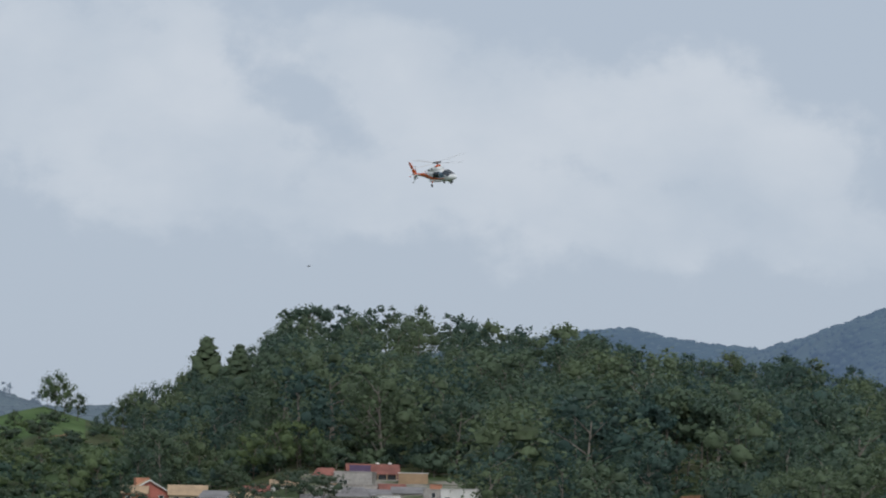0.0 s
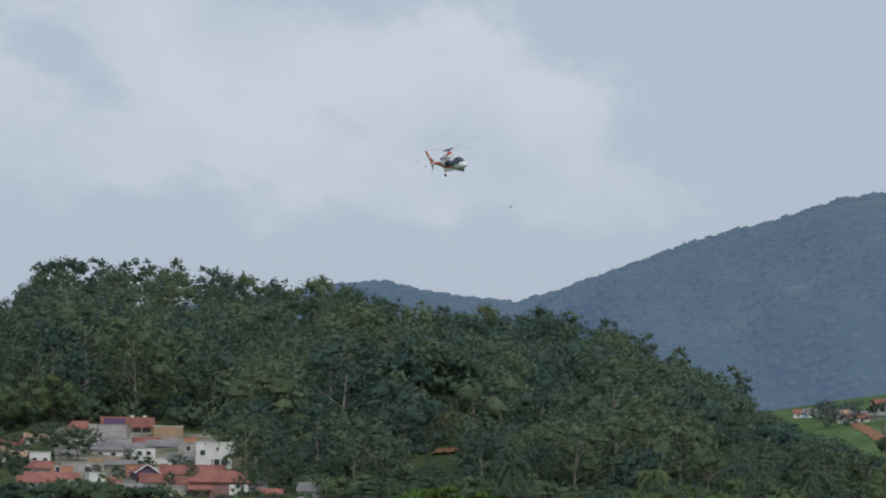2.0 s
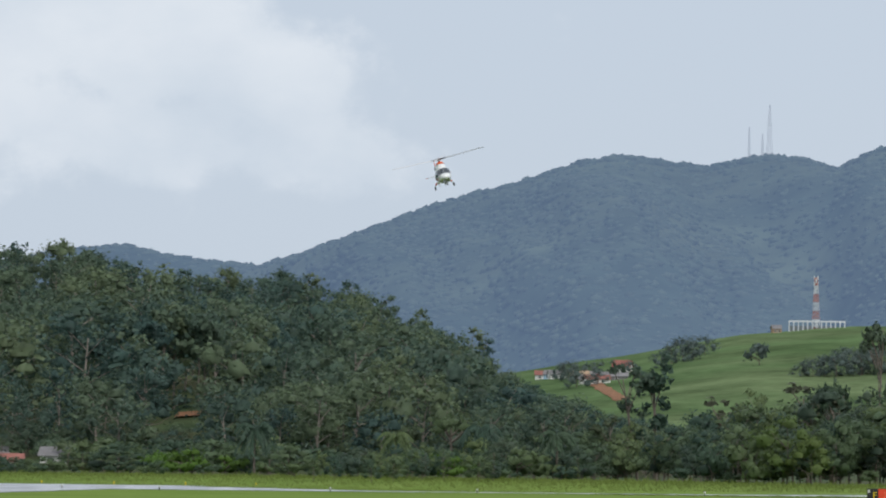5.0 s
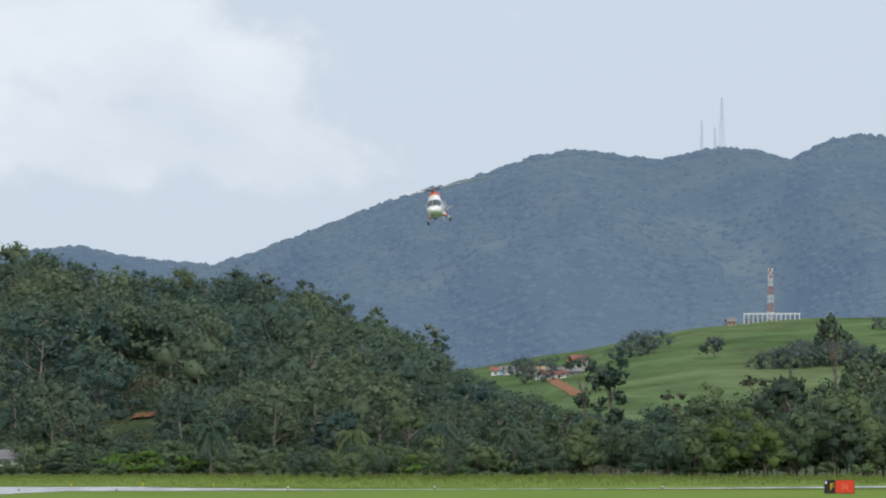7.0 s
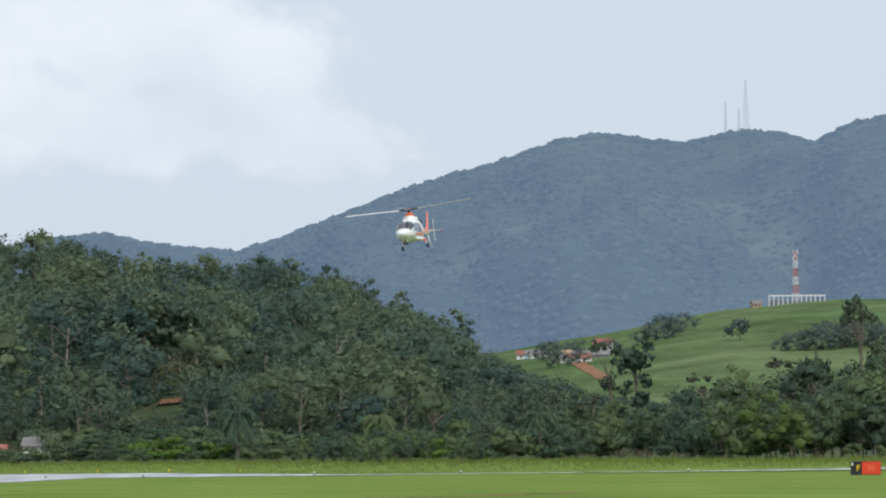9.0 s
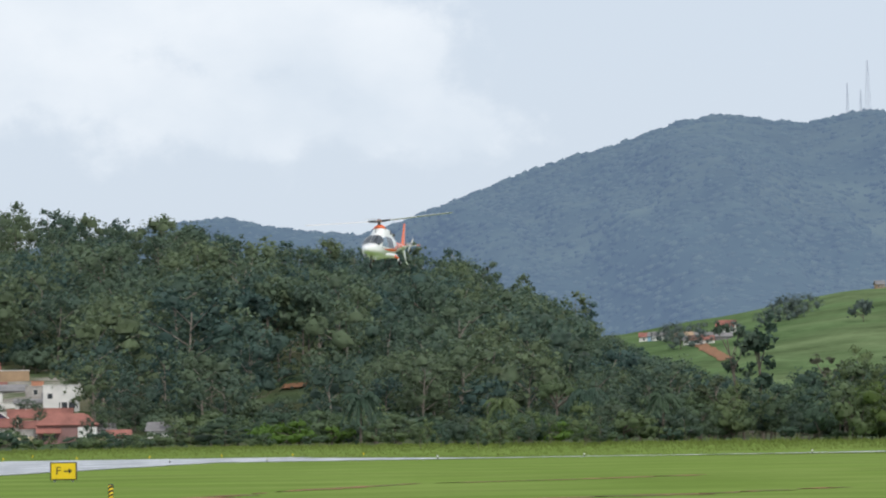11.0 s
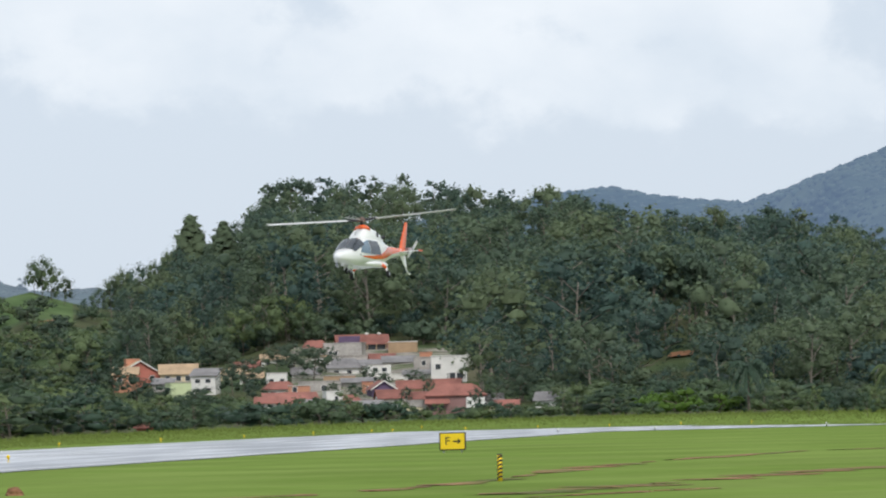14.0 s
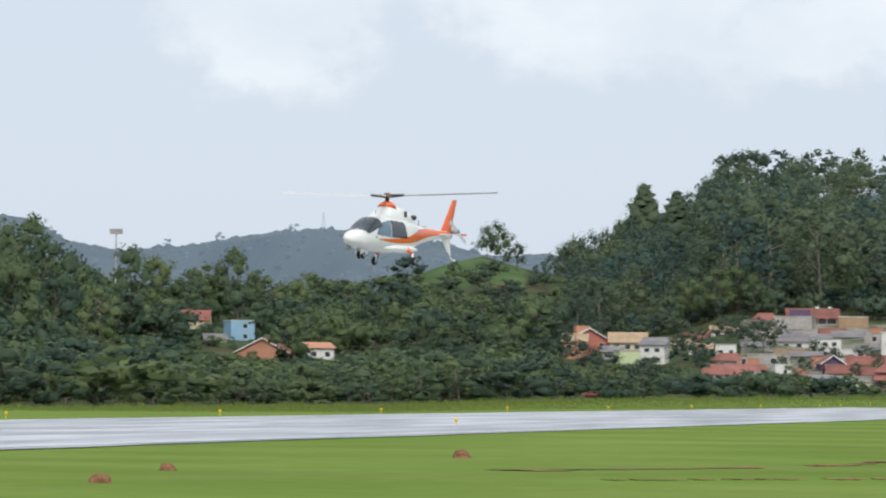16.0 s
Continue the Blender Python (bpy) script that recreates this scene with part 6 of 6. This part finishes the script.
def build_lights():
    first = edge_light()
    first.matrix_basis = pose(-28.3, 186, 0.02)
    for k in range(1, 10):
        p = NEAR + ALONG * (55 + 34 * k) + LEFT * 33.5
        copy_thing(first, pose(p.x, p.y, max(0, ground_z(p.x, p.y)) + 0.02))
    for k in range(6):
        copy_thing(first, pose(-26 + 7.4 * k, 432 + 2.0 * k, ground_z(-26 + 7.4 * k, 432) + 0.02))
    w = thing("taxiway_light", "small white taxiway edge marker", "light", "taxiway edge markers")
    bm = bmesh.new()
    tube(bm, (0, 0, 0), (0, 0, 0.22), 0.05, 0.04, 8)
    part("stem", bm, "dark", w)
    bm = bmesh.new()
    bmesh.ops.create_uvsphere(bm, u_segments=10, v_segments=6, radius=0.09, matrix=Matrix.Translation((0, 0, 0.26)))
    part("lamp", bm, "w_white", w, "", True)
    spots = [(-7.3, 349), (0.7, 343), (14.7, 346), (27, 349), (46, 349)]
    w.matrix_basis = pose(*spots[0], 0.02)
    for x, y in spots[1:]:
        copy_thing(w, pose(x, y, 0.02))


build_lights()


def mound(x, y, w, h, seed):
    rng = np.random.RandomState(seed)
    bm = bmesh.new()
    bmesh.ops.create_icosphere(bm, subdivisions=3, radius=1.0)
    for v in bm.verts:
        n = noise.noise(v.co * 1.6 + Vector((seed * 3.1, 0, 0))) * 0.3 + noise.noise(v.co * 5 + Vector((0, seed, 0))) * 0.1
        v.co = Vector((v.co.x * w / 2 * (1 + n), v.co.y * w / 2 * (1 + n), max(-0.1, v.co.z) * h * (1 + n)))
    me = bpy.data.meshes.new("termite_mound")
    bm.to_mesh(me)
    bm.free()
    me.materials.append(M["soil"])
    o = new("termite_mound", me)
    o.location = (x, y, 0)
    tagged(o, "reddish-brown earth termite mound in the grass", "mound", "termite mounds")


for i, (x, y, w, h) in enumerate(((-17.0, 71.0, 0.42, 0.16), (-18.3, 82.1, 0.36, 0.16), (-15.2, 100.8, 0.44, 0.2))):
    mound(x, y, w, h, i + 2)


TRACKS = (
    (((-12, 86), (-6.5, 94), (-3.9, 107), (-2.1, 126), (0.6, 141), (5.8, 160), (12.5, 168), (19, 180)), 0.75),
    (((-3, 88), (1.6, 100.8), (4.9, 112), (8.1, 117), (13, 122), (18, 131)), 1.1),
    (((-9, 78), (-4, 82), (1.5, 90)), 0.4),
)


def bare_earth():
    """Worn earth tracks in the grass, lying in shallow ragged strips."""
    rng = random.Random(4)
    for pts, wide in TRACKS:
        bm = bmesh.new()
        prev = None
        P = [Vector((*p, 0)) for p in pts]
        n = 110
        for i in range(n + 1):
            f = i / n * (len(P) - 1)
            k = min(int(f), len(P) - 2)
            c = P[k].lerp(P[k + 1], f - k)
            d = (P[k + 1] - P[k]).normalized()
            side = Vector((-d.y, d.x, 0))
            w = wide * 1.2 * (0.4 + 1.2 * noise.noise(Vector((i * 0.37, wide * 7, 0))))
            bare, w = w > 0.12, max(0.05, w)
            row = [bm.verts.new((*(c + side * w * s + side * rng.uniform(-0.12, 0.12)).xy, 0.012 + 0.02 * (1 - abs(s)))) for s in (-1, -0.3, 0.3, 1)]
            if prev and bare:
                for j in range(3):
                    bm.faces.new((prev[j], prev[j + 1], row[j + 1], row[j]))
            prev = row
        bmesh.ops.recalc_face_normals(bm, faces=bm.faces)
        me = bpy.data.meshes.new("earth_track")
        bm.to_mesh(me)
        bm.free()
        me.materials.append(M["dirt"])
        tagged(new("earth_track", me), "worn strip of bare brown earth in the grass", "ground", kind="structure")
    for az, r, rise, w, d in ((-0.52, 1085, 0.6, 7, 16), (8.0, 1330, 0.25, 5, 24)):
        x, y, z = polar(az, r)
        bm = bmesh.new()
        bmesh.ops.create_grid(bm, x_segments=12, y_segments=16, size=0.5)
        for v in bm.verts:
            k = 1 + 0.3 * noise.noise(v.co * 6)
            px, py = x + (v.co.x * k + v.co.y * 0.35 * (d / w) * 0.25) * w, y + v.co.y * d * k
            v.co = (px, py, ground_z(px, py) + rise)
        me = bpy.data.meshes.new("earth_bank")
        bm.to_mesh(me)
        bm.free()
        me.materials.append(M["soil"])
        tagged(new("earth_bank", me), "bare reddish earth bank on the hillside", "ground", kind="structure")

    # farm track cut down the pasture
    bm = bmesh.new()
    prev = None
    for i in range(41):
        f = i / 40
        az, el = -5.9 - 0.48 * f, 1.29 - 0.28 * f
        rs = np.linspace(1520, 2390, 400)
        r = float(rs[np.argmin(np.abs(np.degrees(np.arctan2(ground_np(np.full(400, az), rs) - 1.7, rs)) - el))])
        w = 3.2 * (1 + 0.5 * noise.noise(Vector((i * 0.3, 4.0, 0))))
        row = []
        for o in (-1, -0.3, 0.3, 1):
            x, y, z = polar(az + math.degrees(o * w / r), r)
            row.append(bm.verts.new((x, y, z + 0.25)))
        if prev:
            for j in range(3):
                bm.faces.new((prev[j], prev[j + 1], row[j + 1], row[j]))
        prev = row
    bmesh.ops.recalc_face_normals(bm, faces=bm.faces)
    me = bpy.data.meshes.new("farm_track")
    bm.to_mesh(me)
    bm.free()
    me.materials.append(M["soil"])
    tagged(new("farm_track", me), "reddish bare earth track down the pasture", "track", kind="structure")


bare_earth()


# ---- grass ----
def grass_field():
    """Blades in tufts along the wood's edge."""
    rng = np.random.RandomState(9)

    def blades(name, label, az, r, high, wide, mat, clump):
        n = len(az)
        x, y = -np.sin(np.radians(az)) * r, np.cos(np.radians(az)) * r
        z = ground_np(az, r)
        ox, oy = rng.normal(0, clump, (2, n))
        lx, ly = rng.normal(0, 0.35, (2, n)) * high
        a = rng.uniform(0, np.pi, n)
        dx, dy = np.cos(a) * wide, np.sin(a) * wide
        V = np.stack([np.stack([x + ox - dx, y + oy - dy, z - 0.02], -1), np.stack([x + ox + dx, y + oy + dy, z - 0.02], -1), np.stack([x + ox + lx, y + oy + ly, z + high], -1)], 1)
        me = mesh_np(name, V.reshape(-1, 3), tris=np.arange(n * 3).reshape(n, 3))
        me.materials.append(M[mat])
        tagged(new(name, me), label, "grass", kind="stuff")

    def open_ground(az, r):
        x, y = -np.sin(np.radians(az)) * r, np.cos(np.radians(az)) * r
        v = (x - NEAR.x) * LEFT.x + (y - NEAR.y) * LEFT.y
        u = (x - NEAR.x) * ALONG.x + (y - NEAR.y) * ALONG.y
        on_run = (v > 0.1) & (v < 31) & (u < 330)
        on_taxi = (np.abs(y - 373) < 8.5) & (x > -5) & (x < 115)
        return ~(on_run | on_taxi)
    n = 92000
    az = rng.uniform(-11.5, 16, n)
    edge = np.interp(az, EDGE_AZ, EDGE_R)
    k = rng.rand(n)
    r = edge * (0.8 + 0.24 * k)
    keep = open_ground(az, r)
    az, r, k = az[keep], r[keep], k[keep]
    lump = 0.7 + 0.3 * np.sin(az * 9 + r * 0.21) + 0.3 * np.sin(az * 23 - r * 0.13)
    blades("tall_grass", "tall pale green grass along the wood's edge", az, r, (0.06 + 0.62 * k ** 2.2) * np.clip(lump, 0.6, 1.3) * rng.uniform(0.5, 1.1, len(r)), 0.06, "tall_grass", 0.2)


grass_field()


# ---- far structures ----
def lattice(name, label, at, high, base, top, mats, bands, group="", sides=4):
    t = thing(name, label, "tower", group, at=at, turn=20)
    corner = lambda i, z: Vector((math.cos(math.pi / 4 + math.pi / 2 * i), math.sin(math.pi / 4 + math.pi / 2 * i), 0)) * (base + (top - base) * z / high) + Vector((0, 0, z))
    for b in range(bands):
        z0, z1 = high * b / bands, high * (b + 1) / bands
        bm = bmesh.new()
        th = 0.14 if at[1] < 3000 else 0.16
        for i in range(4):
            tube(bm, corner(i, z0), corner(i, z1), th, th, 4)
            for k in range(2):
                za, zb = z0 + (z1 - z0) * k / 2, z0 + (z1 - z0) * (k + 1) / 2
                tube(bm, corner(i, za), corner(i + 1, zb), th * 0.6, th * 0.6, 4)
                tube(bm, corner(i + 1, za), corner(i, zb), th * 0.6, th * 0.6, 4)
        part("section", bm, mats[b % len(mats)], t)
    return t


def build_far():
    x, y, z = polar(-8.99, 2380)
    tw = lattice("radio_tower", "red and white lattice telecom tower on the hill", (x, y, z - 4), 33, 2.4, 0.9, ["far_red", "far_white"], 7)
    for k in range(6):
        bm = bmesh.new()
        a = 1.05 * k
        zz = 28 + (k % 3) * 1.8
        tube(bm, (math.cos(a) * 1.2, math.sin(a) * 1.2, zz), (math.cos(a) * 1.2, math.sin(a) * 1.2, zz + 2.2), 0.35, 0.35, 8)
        part("antenna_panel", bm, "far_white", tw, "white antenna panel")
    # fence of tall posts round the tower
    f = thing("compound_fence", "tall pale post fence round the telecom tower", "fence")
    n = 13
    for i in range(n):
        az = -8.63 - 0.75 * i / (n - 1)
        px, py, pz = polar(az, 2378)
        bm = bmesh.new()
        box(bm, px - 0.24, px + 0.24, py - 0.3, py + 0.3, pz - 3.5, 89.6)
        part("post", bm, "far_white", f)
    a, b = polar(-8.63, 2378), polar(-9.38, 2378)
    bm = bmesh.new()
    box(bm, a[0], b[0], (a[1] + b[1]) / 2 - 0.2, (a[1] + b[1]) / 2 + 0.2, 88.7, 89.4)
    part("rail", bm, "far_white", f)
    for i in range(n - 1):
        az0, az1 = -8.63 - 0.75 * i / (n - 1), -8.63 - 0.75 * (i + 1) / (n - 1)
        p, q = polar(az0, 2379), polar(az1, 2379)
        bm = bmesh.new()
        box(bm, p[0] + 0.5, q[0] - 0.5, p[1] - 0.1, p[1] + 0.1, p[2] - 3, 86.5 if i < 10 else 84.5)
        part("panel", bm, "far_grey", f, "grey mesh panel")
    for az, r, z0, h, top in ((-8.345, 4190, 314, 57, 1.2), (-8.25, 4190, 314, 28, 1.5), (-8.07, 4190, 313, 36, 0.7)):
        p = polar(az, r, z0)
        lattice("hilltop_mast", "slender grey radio mast on the mountain ridge", p, h, 4.0 if h > 50 else 1.6, 0.5, ["far_steel"], 5, "masts on the ridge")
    for k, (az, r, w, wall, roof, lab) in enumerate(((-6.36, 2120, 9, "w_white", "tile_red", "white villa with red roof on the pasture"), (-6.2, 2060, 18, "tile_grey", "tile_grey", "long low farm shed with dark roof"), (-6.05, 2030, 12, "w_white", "tile_red", "low white farm building with red roof"), (-5.9, 2040, 8, "w_white", "tile_grey", "small white farmhouse with grey roof"), (-5.8, 2100, 9, "w_cream", "tile_tan", "cream farmhouse with tan roof"), (-5.5, 2160, 8, "w_white", "tile_grey", "white village house with grey roof"), (-5.4, 2170, 7, "w_blue", "tile_grey", "light blue village house with grey roof"), (-5.3, 2180, 8, "w_white", "tile_red", "white village house with red roof"), (-8.47, 2375, 5, "w_tan", "tile_grey", "small hut beside the telecom compound"))):
        g = polar(az, r)[2]
        house(lab, az, r, w, g + (7 if k == 0 else 4.5), g - 0.3, wall, roof, "gable", 7, 10 * (k % 3 - 1), 0.55, ((-0.2, 0.5), (0.2, 0.5)), clear=False)
    # floodlight pole and pylons on the left
    p = polar(13.29, 1330)
    t = thing("floodlight_pole", "tall floodlight pole rising above the trees", "pole", at=p)
    bm = bmesh.new()
    high = 50.5 - p[2]
    tube(bm, (0, 0, -0.5), (0, 0, high), 0.3, 0.2, 8)
    part("pole", bm, "concrete", t)
    bm = bmesh.new()
    box(bm, -2.0, 2.0, -0.4, 0.4, high - 1.4, high + 0.2, 0.1)
    part("lamp_rack", bm, "concrete", t, "grey lamp rack")
    for az, z0 in ((10.48, 128), (9.6, 130)):
        lattice("power_pylon", "faint grey lattice pylon on the far hills", polar(az, 3590, z0), 22, 3.0, 0.6, ["far_steel"], 4, "far pylons")


M["far_red"] = material("tower_red", (0.48, 0.19, 0.14), 0.6, var=0.1)
M["far_white"] = material("tower_white", (0.72, 0.72, 0.72), 0.6, var=0.1)
M["far_grey"] = material("fence_mesh", (0.22, 0.23, 0.24), 0.7, var=0.2)
build_far()


# ---- bird ----
def build_bird():
    b = thing("bird", "small dark bird gliding below the clouds", "bird")
    bm = bmesh.new()
    bmesh.ops.create_uvsphere(bm, u_segments=12, v_segments=8, radius=1.0, matrix=Matrix.LocRotScale((0, 0, 0), None, (0.055, 0.17, 0.055)))
    tube(bm, (0, 0.15, 0.02), (0, 0.24, 0.01), 0.035, 0.008, 8)
    part("body", bm, "dark", b, "", True)
    bm = bmesh.new()
    wing_panel(bm, ((-0.03, -0.12, 0.0), (-0.03, -0.2, 0.0)), ((-0.07, -0.3, 0.01), (0.07, -0.31, 0.01)), 0.012)
    part("tail", bm, "dark", b)
    for s in (-1, 1):
        bm = bmesh.new()
        wing_panel(bm, ((s * 0.04, 0.1, 0.02), (s * 0.04, -0.08, 0.02)), ((s * 0.4, 0.02, 0.12), (s * 0.4, -0.06, 0.12)), 0.02)
        part("wing", bm, "dark", b)
    return b


BIRD = build_bird()
BIRD.scale = (0.5, 0.5, 0.5)


# ---- motion ----
def flight_pose(t):
    ts = [r[0] for r in FLIGHT]
    x, y, z, yaw, bank = (interp(t, ts, [r[k] for r in FLIGHT]) for k in range(1, 6))
    return x, y, z, yaw, bank


def motions():
    rows = []
    for t, x, y, z, yaw, bank in FLIGHT:
        m = pose(0, 0, 0, interp(t, [0, 5, 8, 12, 16], [-3, -2, -1, 0, 0]), bank, yaw)
        m = Matrix.Translation(Vector((x, y, z)) - m.to_3x3() @ Vector((0, 0, 3.4))) @ m
        rows.append((t, m))
    walk(HELICOPTER, rows)
    spin, tail = [], []
    for f in range(481):
        t = f / FPS
        yaw = flight_pose(t)[3]
        bearing = math.degrees(math.atan2(-flight_pose(t)[0], flight_pose(t)[1]))
        spin.append((t, pose(0, 0, 3.4, -3.0, 0, 0) @ pose(0, 0, 0, 0, 0, 78.0 * f - (yaw - 180) + bearing - 8 + interp(t, [0, 2, 4], [45, 40, 0]))))
        tail.append((t, pose(-0.5, -6.55, 1.85, 82.0 * f, 0, 0)))
    walk(BIRD, [(t, pose(x, y, z, 4, 6, -90)) for t, x, y, z in ((0.0, -20.8, 249.1, 18.2), (0.8, -10.2, 249.8, 18.7), (1.6, 0.3, 250.0, 19.3), (2.4, 11.0, 249.7, 19.6), (2.8, 16.0, 249.5, 19.4), (4.0, 31.8, 248.5, 19.6), (16.0, 190.0, 240.0, 24.0))])
    walk(ROTOR, spin)
    walk(TAIL_ROTOR, tail)


motions()
